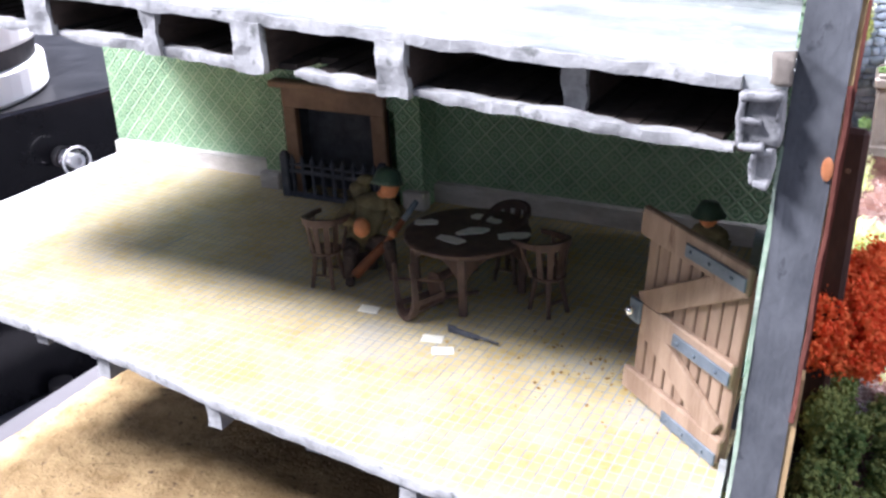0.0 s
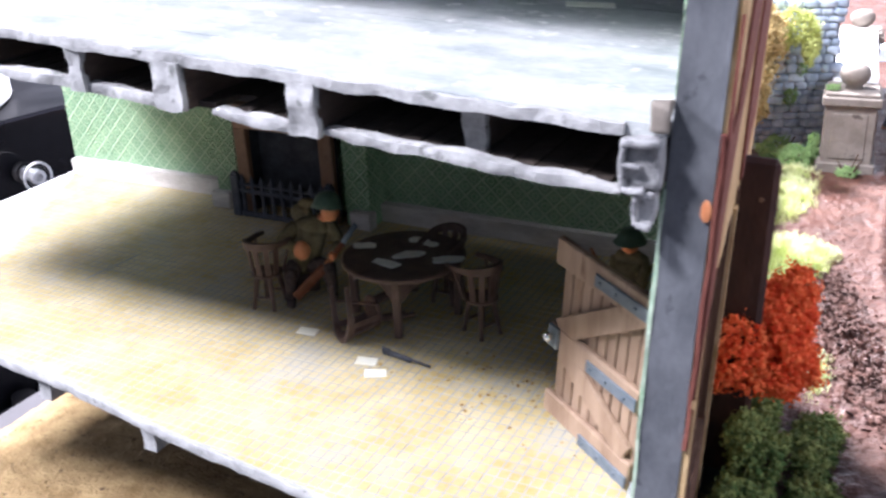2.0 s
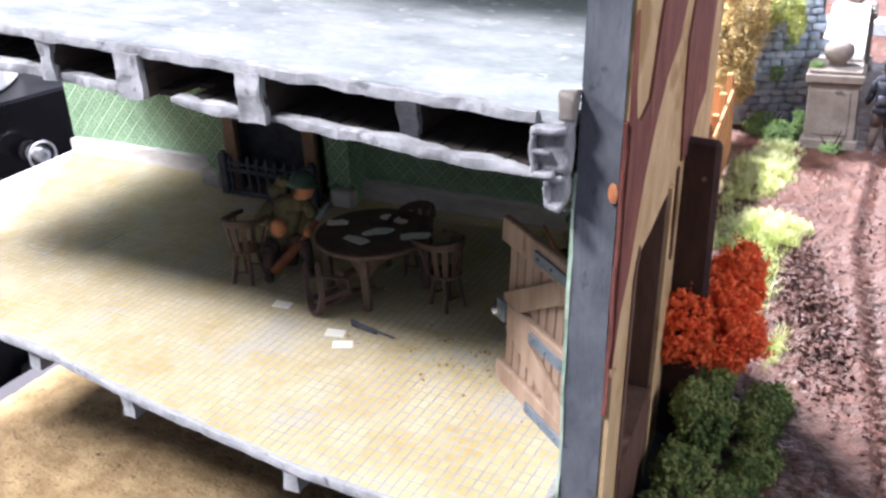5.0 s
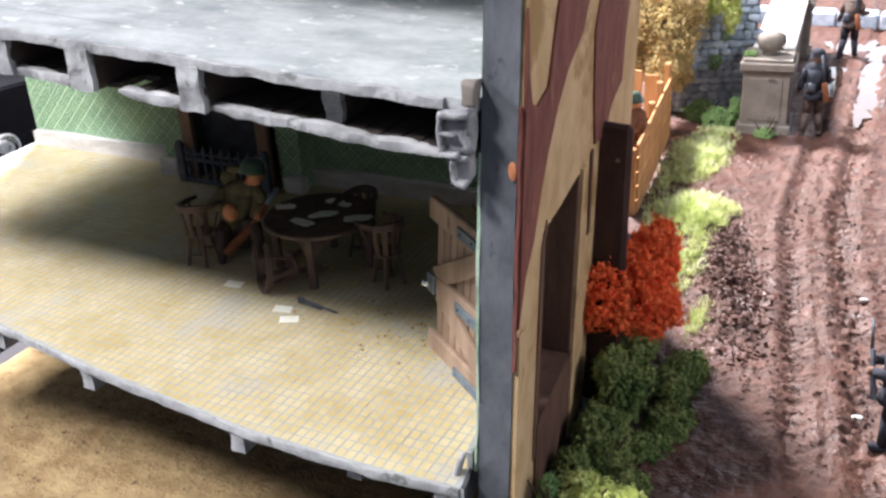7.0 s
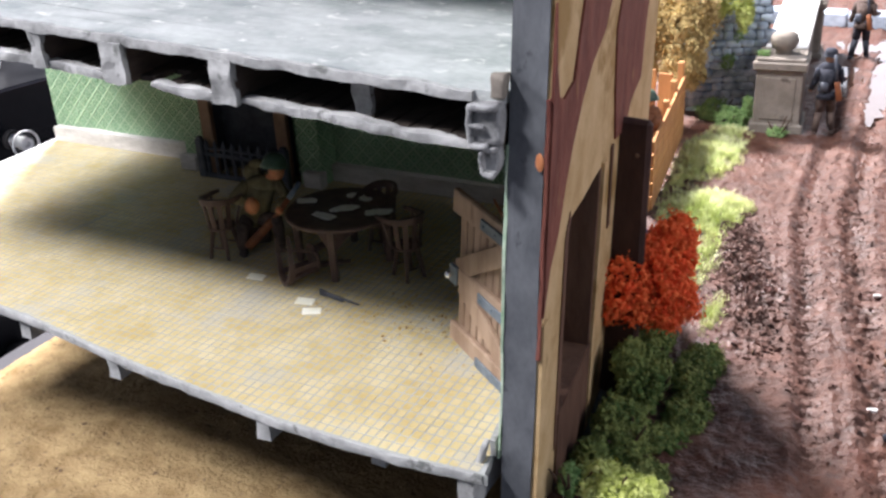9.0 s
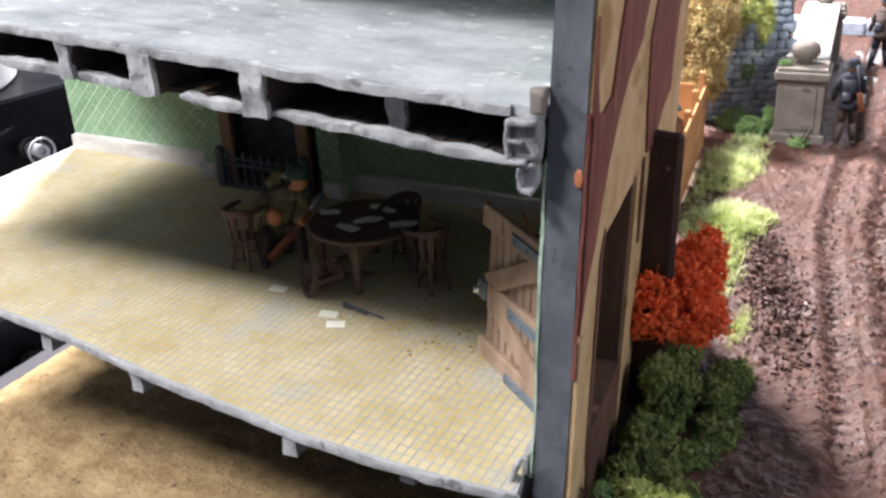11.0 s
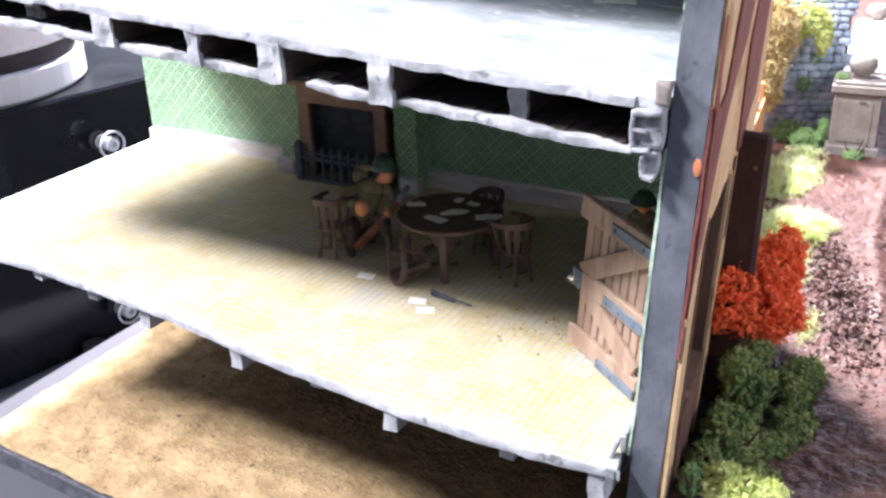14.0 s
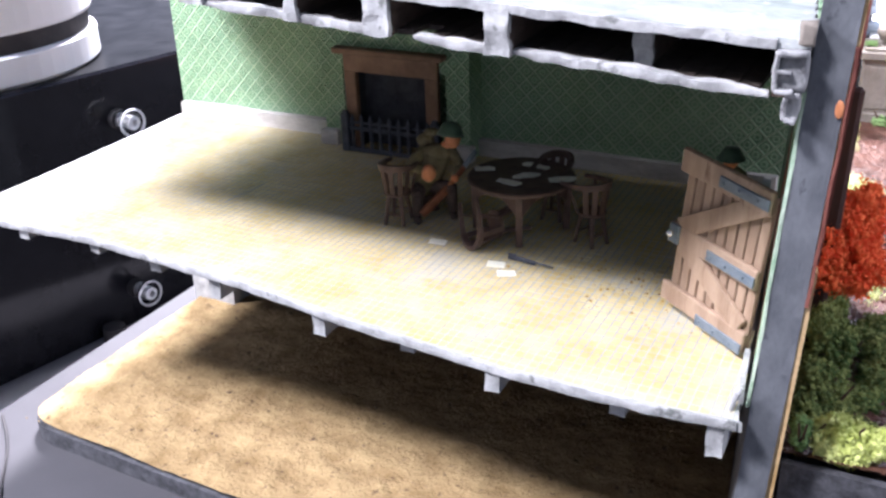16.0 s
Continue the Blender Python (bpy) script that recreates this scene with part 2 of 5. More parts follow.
M_PAPER = wallpaper()
M_TILE = mat("floor_tile", (0.43, 0.32, 0.115), (0.55, 0.475, 0.285), size=1.8, rough=0.5, bump=0.15, fine=0.2, piece=0.3, stain=(0.45, 0.405, 0.29), stain_size=3.0, stain_at=0.6)
M_GROUT = mat("grout", (0.29, 0.295, 0.285), (0.39, 0.40, 0.385), rough=0.9)
M_EDGE = mat("pale_cut_edge", (0.24, 0.24, 0.235), (0.49, 0.485, 0.475), size=0.9, rough=0.8, bump=0.45, relief=0.0007, fine=0.11, stain=(0.15, 0.155, 0.145), stain_size=0.7, stain_at=0.62)
M_CONSOLE = mat("grey_console", (0.17, 0.17, 0.175), (0.40, 0.395, 0.39), size=0.5, rough=0.8, bump=0.5, relief=0.0006, fine=0.12, stain=(0.10, 0.10, 0.105), stain_size=0.35, stain_at=0.62)
M_UPPER = mat("upper_boards", (0.27, 0.292, 0.292), (0.54, 0.56, 0.55), size=1.5, rough=0.55, bump=0.4, fine=0.16, stretch=(0.7, 1, 1), stain=(0.70, 0.70, 0.67), stain_size=0.6, stain_at=0.64)
# near-black tone with shade put into the colour, for ceiling and undersides
M_DARK = mat("dark_shade_tone", (0.018, 0.014, 0.012), (0.045, 0.033, 0.026), size=0.7, rough=0.85, bump=0.5)
M_JOIST = mat("brown_joist", (0.045, 0.030, 0.024), (0.10, 0.070, 0.055), size=0.7, rough=0.8, bump=0.5, stretch=(1, 0.3, 1))
M_GREY = mat("grey_plaster", (0.080, 0.085, 0.095), (0.150, 0.156, 0.168), size=0.9, rough=0.7, bump=0.45, relief=0.0005, fine=0.12, stretch=(1, 1, 0.6), stain=(0.052, 0.055, 0.062), stain_size=0.5, stain_at=0.66)
M_BASEB = mat("skirting_paint", (0.42, 0.40, 0.375), (0.66, 0.635, 0.60), size=0.8, rough=0.75, bump=0.4, fine=0.1, stretch=(0.35, 1, 1))
M_TAN = mat("ochre_plaster", (0.47, 0.31, 0.14), (0.64, 0.46, 0.25), size=1.2, rough=0.85, bump=0.5, fine=0.12, stain=(0.36, 0.225, 0.085), stain_size=2.6, stain_at=0.58)
M_RED = mat("red_brown_timber", (0.13, 0.04, 0.03), (0.24, 0.085, 0.06), size=0.6, rough=0.75, bump=0.6, fine=0.1, stretch=(1, 1, 0.4), stain=(0.30, 0.17, 0.08), stain_size=0.7, stain_at=0.67)
M_BROWN = mat("brown_timber", (0.09, 0.045, 0.03), (0.18, 0.10, 0.065), size=0.7, rough=0.75, bump=0.5, fine=0.1, stretch=(1, 1, 0.25))
M_DOOR = mat("door_wood", (0.25, 0.165, 0.11), (0.42, 0.30, 0.21), size=0.7, rough=0.7, bump=0.6, fine=0.08, stretch=(1, 1, 0.22), piece=0.4, stain=(0.16, 0.09, 0.055), stain_size=0.7, stain_at=0.65)
M_STEEL = mat("blued_steel", (0.10, 0.125, 0.15), (0.19, 0.22, 0.25), size=0.5, rough=0.55, bump=0.3, metal=0.2)
M_CHROME = mat("chrome", (0.75, 0.75, 0.76), (0.88, 0.88, 0.88), size=2.0, rough=0.15, bump=0.0, metal=1.0)
M_CHAIR = mat("chair_wood", (0.062, 0.038, 0.03), (0.135, 0.085, 0.066), size=0.4, rough=0.5, bump=0.3, fine=0.06)
M_IRON = mat("cast_iron", (0.045, 0.05, 0.065), (0.09, 0.098, 0.12), size=0.4, rough=0.55, bump=0.3)
M_MANTEL = mat("mantel_wood", (0.15, 0.085, 0.055), (0.27, 0.16, 0.10), size=0.7, rough=0.6, bump=0.35, fine=0.08, stretch=(0.4, 1, 0.4))
M_MORTAR = mat("dark_mortar", (0.07, 0.075, 0.08), (0.14, 0.15, 0.14), size=0.6, rough=0.95, bump=0.5, stain=(0.09, 0.13, 0.05), stain_size=1.2, stain_at=0.6)
M_BOARD = mat("dark_board", (0.030, 0.016, 0.014), (0.075, 0.038, 0.03), size=0.6, rough=0.7, bump=0.5, fine=0.1, stretch=(1, 1, 0.25))
M_SOOT = mat("soot", (0.030, 0.031, 0.038), (0.06, 0.062, 0.072), size=0.6, rough=0.9, bump=0.5)
M_CARD = mat("paper", (0.80, 0.79, 0.66), (0.88, 0.88, 0.80), size=0.3, rough=0.8, bump=0.0)
M_CARDB = mat("map_paper", (0.66, 0.72, 0.64), (0.84, 0.83, 0.70), size=0.25, rough=0.8, bump=0.0)
M_EARTH = mat("ochre_earth", (0.22, 0.142, 0.062), (0.41, 0.292, 0.145), size=1.3, rough=0.95, bump=1.0, relief=0.0016, fine=0.13, stain=(0.12, 0.075, 0.042), stain_size=0.5, stain_at=0.64)
M_MUD = mat("brown_mud", (0.050, 0.0215, 0.0142), (0.136, 0.062, 0.042), size=0.7, rough=0.55, bump=0.85, relief=0.0015, spec=0.36, fine=0.14, stain=(0.09, 0.034, 0.021), stain_size=2.5, stain_at=0.58)
_n, _l = M_MUD.node_tree.nodes, M_MUD.node_tree.links
_wet, _geo, _map = _n.new("ShaderNodeTexNoise"), _n.new("ShaderNodeNewGeometry"), _n.new("ShaderNodeMapRange")
_wet.inputs["Scale"].default_value, _wet.inputs["Detail"].default_value = 45.0, 4.0
_map.inputs["From Min"].default_value, _map.inputs["From Max"].default_value = 0.35, 0.65
_map.inputs["To Min"].default_value, _map.inputs["To Max"].default_value = 0.70, 0.38
_l.new(_geo.outputs["Position"], _wet.inputs["Vector"])
_l.new(_wet.outputs["Fac"], _map.inputs["Value"])
_l.new(_map.outputs[0], _n["Principled BSDF"].inputs["Roughness"])
M_PUDDLE = mat("muddy_water", (0.05, 0.026, 0.018), (0.09, 0.05, 0.035), size=2.0, rough=0.10, bump=0.12, relief=0.0004, spec=0.6, fine=0.5)
M_BLACKEDGE = mat("black_base_edge", (0.03, 0.03, 0.033), (0.10, 0.10, 0.11), size=0.5, rough=0.7, bump=0.6, fine=0.08)
M_SUPPORT = mat("grey_laminate", (0.05, 0.048, 0.052), (0.066, 0.063, 0.068), size=6.0, rough=0.4, bump=0.05)
M_TABLE = mat("pale_tabletop", (0.14, 0.135, 0.145), (0.18, 0.175, 0.185), size=9.0, rough=0.4, bump=0.05)
M_GLOSS = mat("black_lacquer", (0.006, 0.006, 0.008), (0.012, 0.012, 0.015), size=4.0, rough=0.1, bump=0.0, spec=0.3)
M_GLOSSTOP = mat("dusty_black_top", (0.006, 0.006, 0.007), (0.016, 0.016, 0.018), size=2.0, rough=0.35, bump=0.1, fine=0.08, spec=0.06)
M_WHITE = mat("white_plastic", (0.74, 0.74, 0.74), (0.80, 0.80, 0.80), size=6.0, rough=0.4, bump=0.0)
M_GROOVE = mat("dark_rubber", (0.02, 0.02, 0.022), (0.05, 0.045, 0.045), size=2.0, rough=0.7)
M_STONE = mat("blue_grey_stone", (0.27, 0.33, 0.40), (0.54, 0.61, 0.69), size=0.7, rough=0.85, bump=0.5, fine=0.12, piece=0.7)
M_PILLAR = mat("weathered_stone", (0.17, 0.145, 0.12), (0.27, 0.235, 0.20), size=1.2, rough=0.85, bump=0.4, fine=0.12, stain=(0.11, 0.09, 0.075), stain_size=1.2, stain_at=0.64)
M_COPING = mat("white_stone", (0.58, 0.57, 0.54), (0.74, 0.73, 0.70), size=1.0, rough=0.8, bump=0.3)
M_ORANGEW = mat("orange_pine", (0.38, 0.17, 0.06), (0.58, 0.30, 0.12), size=0.8, rough=0.7, bump=0.4, fine=0.08, stretch=(1, 1, 0.3), piece=0.4)
M_LEAFO = mat("orange_foliage", (0.80, 0.09, 0.025), (0.95, 0.24, 0.07), size=0.9, rough=0.9, bump=0.5, piece=0.7)
M_LEAFG = mat("green_foliage", (0.065, 0.115, 0.03), (0.27, 0.30, 0.09), size=1.3, rough=0.9, bump=0.5, piece=0.9)
M_LEAFY = mat("yellow_green_foliage", (0.43, 0.49, 0.11), (0.72, 0.76, 0.30), size=0.9, rough=0.9, bump=0.5, piece=0.6)
M_LEAFS = mat("straw_foliage", (0.40, 0.29, 0.11), (0.70, 0.55, 0.26), size=1.4, rough=0.9, bump=0.5, piece=0.6)
M_LEAFB = mat("bright_green_foliage", (0.13, 0.25, 0.075), (0.34, 0.48, 0.20), size=0.7, rough=0.9, bump=0.5, piece=0.6)
M_GRASS = mat("spring_grass", (0.44, 0.52, 0.15), (0.86, 0.87, 0.52), size=1.5, rough=0.85, bump=0.0, piece=0.7)
M_TWIG = mat("twig", (0.05, 0.03, 0.02), (0.10, 0.06, 0.04), size=0.3, rough=0.9)
M_OLIVE = mat("olive_cloth", (0.11, 0.09, 0.045), (0.24, 0.20, 0.11), size=0.4, rough=0.9, bump=0.4, fine=0.06)
M_HELMET = mat("green_helmet", (0.04, 0.075, 0.05), (0.075, 0.12, 0.085), size=0.3, rough=0.4, bump=0.2)
M_SKIN = mat("orange_paint", (0.55, 0.20, 0.08), (0.70, 0.30, 0.14), size=0.3, rough=0.6, bump=0.2)
M_LEATHER = mat("brown_leather", (0.17, 0.065, 0.03), (0.30, 0.12, 0.05), size=0.3, rough=0.6, bump=0.3)
M_NAVY = mat("dark_blue_cloth", (0.015, 0.017, 0.025), (0.04, 0.042, 0.055), size=0.3, rough=0.9, bump=0.4)
M_RIFLE = mat("orange_brown_wood", (0.15, 0.05, 0.022), (0.25, 0.09, 0.038), size=0.3, rough=0.5, bump=0.2)
M_FACED = mat("dark_face_paint", (0.16, 0.08, 0.05), (0.24, 0.13, 0.08), size=0.3, rough=0.7, bump=0.2)
M_COAT = mat("brown_coat", (0.05, 0.035, 0.03), (0.12, 0.085, 0.07), size=0.35, rough=0.9, bump=0.4)
M_GREENEDGE = mat("lit_green_edge", (0.22, 0.34, 0.22), (0.55, 0.62, 0.50), size=0.5, rough=0.8, bump=0.5, fine=0.1)
M_LITTER = mat("dry_leaf", (0.14, 0.07, 0.02), (0.42, 0.27, 0.09), size=0.3, rough=0.9, bump=0.2, piece=0.9)

# ---- the house: right wall leans a little and runs slightly inward ----
def wall_x(y, z, deep=0.0):
    """The x of the right wall's outer face; deep: how far inside it."""
    return -0.60 + 0.05 * z - 0.118 * (y - 20.9) - deep


def wall_block(s, y0, y1, z0, z1, d0=0.0, d1=0.92, cuts=0):
    """A piece of the right wall between depths d0 and d1 from its outer face."""
    got = s.box((0, 0, 0), (1, 1, 1), None, 0.0, cuts)
    for v in got:
        y, z, d = y0 + (v.co.y + 0.5) * (y1 - y0), z0 + (v.co.z + 0.5) * (z1 - z0), d1 + (v.co.x + 0.5) * (d0 - d1)
        v.co = Vector((wall_x(y, z, d), y, z))


TOP = 21.0
wall_right = tagged(new("wall_right"), "leaning grey-ended house wall with ochre plaster and a doorway", "wall", kind="structure")
s = Shape()
wall_block(s, 20.9, 23.2, -9.6, TOP, 0.05, 0.87, 7)
part("wall_end", s.rough(0.07, 0.8), M_GREY, wall_right, "rough grey painted wall end")
s = Shape()
wall_block(s, 23.2, 27.1, 5.75, TOP, 0.05, 0.87)
wall_block(s, 27.1, 35.6, -9.6, TOP, 0.05, 0.87)
wall_block(s, 23.2, 27.1, -9.6, -0.02, 0.05, 0.87)
part("masonry", s, M_GREY, wall_right)
for y0, y1, z0, z1 in ((20.97, 23.2, -3.6, TOP), (23.2, 27.1, 5.75, TOP), (27.1, 35.7, -3.6, TOP)):
    s = Shape()
    wall_block(s, y0, y1, z0, z1, -0.04, 0.05, 4)
    part("plaster", s.rough(0.03, 0.7), M_TAN, wall_right, "ochre plaster")
for y0, y1, z0, z1 in ((20.95, 23.2, 0.0, 8.4), (23.2, 27.1, 5.75, 8.4), (27.1, 35.6, 0.0, 8.4), (21.2, 35.6, 10.1, TOP)):
    s = Shape()
    wall_block(s, y0, y1, z0, z1, 0.87, 0.93)
    part("lining", s, M_PAPER, wall_right, "green patterned wallpaper")


def timber(points, mtl, name, thick=0.06, off=0.04):
    """A flat timber on the outer face, from its outline in (y, z)."""
    s = Shape()
    low = [s.bm.verts.new((wall_x(y, z, -off), y, z)) for y, z in points]
    top = [s.bm.verts.new((wall_x(y, z, -off - thick), y, z)) for y, z in points]
    k = len(points)
    s.bm.faces.new(top), s.bm.faces.new(low[::-1])
    for i in range(k):
        s.bm.faces.new((low[i], low[(i + 1) % k], top[(i + 1) % k], top[i]))
    return part(name, s, mtl, wall_right)


timber([(31.2, 14.0), (27.4, 11.2), (26.2, 9.85), (24.8, 9.35), (23.9, 8.7), (23.05, 7.8), (22.5, 6.95), (22.05, 6.05), (21.4, 5.4), (20.96, 4.3), (20.96, 11.6), (21.2, 10.2), (21.5, 9.5), (21.95, 9.3), (22.9, 9.45), (23.3, 10.5), (24.4, 13.0), (25.6, 15.0), (31.6, 15.0)], M_RED, "brace")
timber([(27.9, 9.45), (29.0, 11.5), (32.6, 13.2), (33.4, 11.0), (32.8, 8.3), (32.7, 6.8), (31.1, 6.5), (30.3, 5.8), (28.85, 6.0), (28.3, 7.6)], M_RED, "brace")
timber([(28.4, 5.9), (28.7, 5.9), (28.9, 3.2), (28.6, 3.2)], M_BROWN, "strip")
timber([(20.96, -3.0), (21.25, -3.0), (21.35, 4.1), (20.96, 4.1)], M_TAN, "strip", 0.08)
timber([(22.98, -1.0), (23.2, -1.0), (23.2, 5.3), (23.5, 5.75), (23.4, 6.0), (23.0, 5.4)], M_BROWN, "doorpost", 0.03)
timber([(27.1, -3.2), (27.4, -3.2), (27.4, 5.9), (27.1, 5.9)], M_TAN, "doorpost", 0.12)
s = Shape()
wall_block(s, 23.2, 27.1, -3.4, 0.0, -0.1, 0.0)
part("threshold", s, M_BROWN, wall_right)
s = Shape()
wall_block(s, 23.2, 27.1, -0.02, 0.05, -0.1, 0.9)
part("sill", s, M_BROWN, wall_right)
for y in (23.26, 27.0):
    s = Shape()
    wall_block(s, y - 0.1, y + 0.1, 0.0, 5.75, -0.06, 0.95)
    part("door_jamb", s, M_BROWN, wall_right)
# brown board that stands out from the outer face
s = Shape()
s.box((-1.15, 30.0, 1.35), (1.35, 0.35, 9.9), turn(0, 1.5, -4), 0.12)
board = part("outer_board", s, M_BOARD, wall_right, "dark brown upright board")
s = Shape()
s.rod((-0.75, 29.86, 5.2), (-0.75, 29.76, 5.2), 0.07)
part("nail", s, M_MANTEL, board)
s = Shape()
# chipped front edge of the lining, its lit look put into a pale colour
wall_block(s, 20.875, 21.1, 0.0, 8.5, 0.875, 0.945, 9)
part("worn_edge", s.rough(0.05, 0.22), M_GREENEDGE, wall_right, "worn green paper edge, painted pale as if lit")
s = Shape()
wall_block(s, 20.865, 20.97, 3.2, 9.6, -0.05, 0.03, 9)
part("paint_smear", s.rough(0.045, 0.35), M_RED, wall_right, "smeared red paint")
# chipped ochre spot on the grey end
s = Shape()
s.ball((wall_x(20.9, 8.2) - 0.13, 20.86, 8.2), (0.10, 0.035, 0.22), 2)
part("chip", s, M_SKIN, wall_right, "bare ochre chip")

# back wall with the chimney breast
wall_back = tagged(new("wall_back"), "back wall with green diamond-patterned wallpaper", "wall", kind="structure")
s = Shape()
s.box((-18.2, 37.1, 5.7), (30.2, 1.1, 30.6))
part("masonry", s, M_GREY, wall_back)
s = Shape()
s.box((-18.15, 36.5, 4.25), (30.2, 0.12, 8.5))
s.box((-25.0, 36.5, 9.4), (16.5, 0.118, 1.9))
part("wallpaper", s, M_PAPER, wall_back)
s = Shape()
s.box((-23.1, 35.85, 4.25), (1.1, 1.3, 8.5)), s.box((-16.75, 35.85, 4.25), (1.1, 1.3, 8.5)), s.box((-19.93, 35.85, 6.15), (5.26, 1.3, 4.7))
part("chimney_breast", s, M_PAPER, wall_back)
for x0, x1, y in ((-33.1, -23.7, 36.25), (-16.2, -3.4, 36.25)):
    s = Shape()
    s.long((x0, y, 0.36), (x1, y, 0.36), 0.42, 0.72, cuts=6)
    part("skirting", s.rough(0.05, 0.7, x0), M_BASEB, wall_back, "chipped pale skirting board")
for x in (-23.35, -16.5):
    s = Shape()
    s.box((x, 35.1, 0.36), (0.95, 0.5, 0.72), None, 0.05)
    part("plinth_block", s.rough(0.03, 0.4), M_BASEB, wall_back)
s = Shape()
s.long((-1.72, 20.95, 0.22), (-2.0, 23.1, 0.22), 0.16, 0.44, cuts=3)
part("skirting", s.rough(0.04, 0.5), M_EDGE, wall_right, "pale skirting board end")
s = Shape()
s.long((-2.75, 27.3, 0.38), (-3.75, 36.2, 0.38), 0.30, 0.76, cuts=4)
part("skirting", s.rough(0.04, 0.5), M_BASEB, wall_right)

# fireplace
fire = thing("fireplace", "brown timber fireplace surround with a soot-black hearth", "fireplace", -20.0, 35.2, 0)
s = Shape()
s.box((0, 0.75, 1.8), (3.9, 0.12, 3.7)), s.box((-1.85, 0.4, 1.8), (0.1, 0.7, 3.7)), s.box((1.85, 0.4, 1.8), (0.1, 0.7, 3.7)), s.box((0, 0.4, 3.62), (3.8, 0.7, 0.1))
part("firebox", s, M_SOOT, fire, "soot-black firebox")
for x in (-2.05, 2.05):
    s = Shape()
    s.box((x, -0.08, 1.8), (0.62, 0.3, 3.6), None, 0.04)
    part("jamb", s, M_MANTEL, fire)
s = Shape()
s.box((0, -0.08, 4.0), (4.75, 0.3, 0.85), None, 0.04)
part("lintel", s, M_MANTEL, fire)
s = Shape()
s.box((0, -0.2, 4.55), (5.5, 0.7, 0.26), None, 0.06)
part("mantel_shelf", s, M_MANTEL, fire)
fender = thing("fire_fender", "black iron fender with upright spiked bars before the hearth", "fender", -19.85, 34.5, 0)
for x in (-2.28, 2.28):
    s = Shape()
    s.box((x, 0, 0.9), (0.4, 0.3, 1.8), None, 0.05), s.box((x, 0, 1.84), (0.28, 0.22, 0.14), None, 0.04)
    part("end_post", s, M_IRON, fender)
for z, h in ((0.12, 0.24), (1.12, 0.18), (1.4, 0.1)):
    s = Shape()
    s.box((0, 0, z), (4.4, 0.13, h), None, 0.03)
    part("rail", s, M_IRON, fender)
for i in range(9):
    x = -1.92 + i * 0.48
    s = Shape()
    s.rod((x, 0, 0), (x, 0, 1.5), 0.085, 0.085, 6), s.rod((x, 0, 1.5), (x, 0, 1.85), 0.13, 0.0, 6)
    part("bar", s, M_IRON, fender)

# room floor: a warped slab with a wavy front edge
EDGE = ((-33.0, 22.4), (-30.6, 22.3), (-26.2, 22.4), (-19.4, 21.75), (-14.0, 20.85), (-8.0, 20.1), (-4.0, 20.0), (-1.5, 20.15))


def front_y(x):
    for (x0, y0), (x1, y1) in zip(EDGE, EDGE[1:]):
        if x <= x1:
            return y0 + (y1 - y0) * max(0.0, (x - x0)) / (x1 - x0)
    return EDGE[-1][1]


floor = tagged(new("floor"), "yellow-beige tiled room floor with a broken pale front edge", "floor", kind="structure")
s = Shape()
xs = [-33.0 + i * 0.5 for i in range(64)]
outline = [(x, front_y(x) + 0.05 * noise.noise((x * 1.7, 0, 0))) for x in xs] + [(-1.6, 20.15), (-2.1, 23.2), (-3.4, 36.5), (-33.3, 36.5)]
s.slab(outline, -0.32, -0.008)
# underside faces take the near-black tone, to darken the basement's shade
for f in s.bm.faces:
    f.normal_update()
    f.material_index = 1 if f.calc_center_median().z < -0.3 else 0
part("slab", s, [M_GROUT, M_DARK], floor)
s = Shape()
rows = []
for i in range(316):
    x = -33.0 + i * 0.0996
    rows.append((x, front_y(x) - 0.01 + 0.03 * noise.noise((x * 2.1, 5, 0)), -0.17, 0.10 + 0.04 * noise.noise((x * 0.9, 3, 0)), 0.30 + 0.10 * noise.noise((x * 0.6, 9, 0))))
s.ribbon(rows, 10)
part("edge_strip", s.rough(0.025, 0.6).rough(0.008, 0.15), M_EDGE, floor, "chipped pale edge strip")
s = Shape()
s.long((-33.05, 22.4, -0.18), (-33.35, 36.4, -0.18), 0.12, 0.32, cuts=5)
part("edge_strip", s.rough(0.03, 0.4), M_EDGE, floor)
for x, back, h in ((-29.8, 0.1, 0.42), (-26.2, 0.15, 0.45), (-23.1, 0.3, 0.6), (-20.0, 0.15, 0.85), (-15.1, 0.10, 0.80), (-11.8, 0.5, 0.6), (-8.55, 0.06, 0.72), (-4.85, 0.35, 0.58), (-2.15, 0.08, 1.05)):
    s = Shape()
    y = front_y(x) + back
    s.long((x, y, -0.3 - h / 2), (x, 34.0, -0.3 - h / 2), 0.46, h, cuts=4)
    part("joist", s.rough(0.05, 0.5, x), M_EDGE, floor, "pale joist with a cut end")

# seam where two floor sheets meet
s = Shape()
rows = []
for k in range(15):
    u = k / 14
    rows.append((-23.45 + 0.25 * u, 27.1 + 2.6 * u))
for (x0, y0), (x1, y1) in zip(rows, rows[1:]):
    s.long((x0, y0, 0.012), (x1, y1, 0.012), 0.06, 0.012)
part("seam", s, M_GROUT, floor, "raised pale seam between floor sheets")

# tiles
TW, TD = 0.29, 0.355
tile_me = []


def tile_corners(x, y, w, d, h):
    e = 0.012
    return [(x - w, y - d, -0.03), (x + w, y - d, -0.03), (x + w, y + d, -0.03), (x - w, y + d, -0.03),
            (x - w + e, y - d + e, h), (x + w - e, y - d + e, h), (x + w - e, y + d - e, h), (x - w + e, y + d - e, h)]


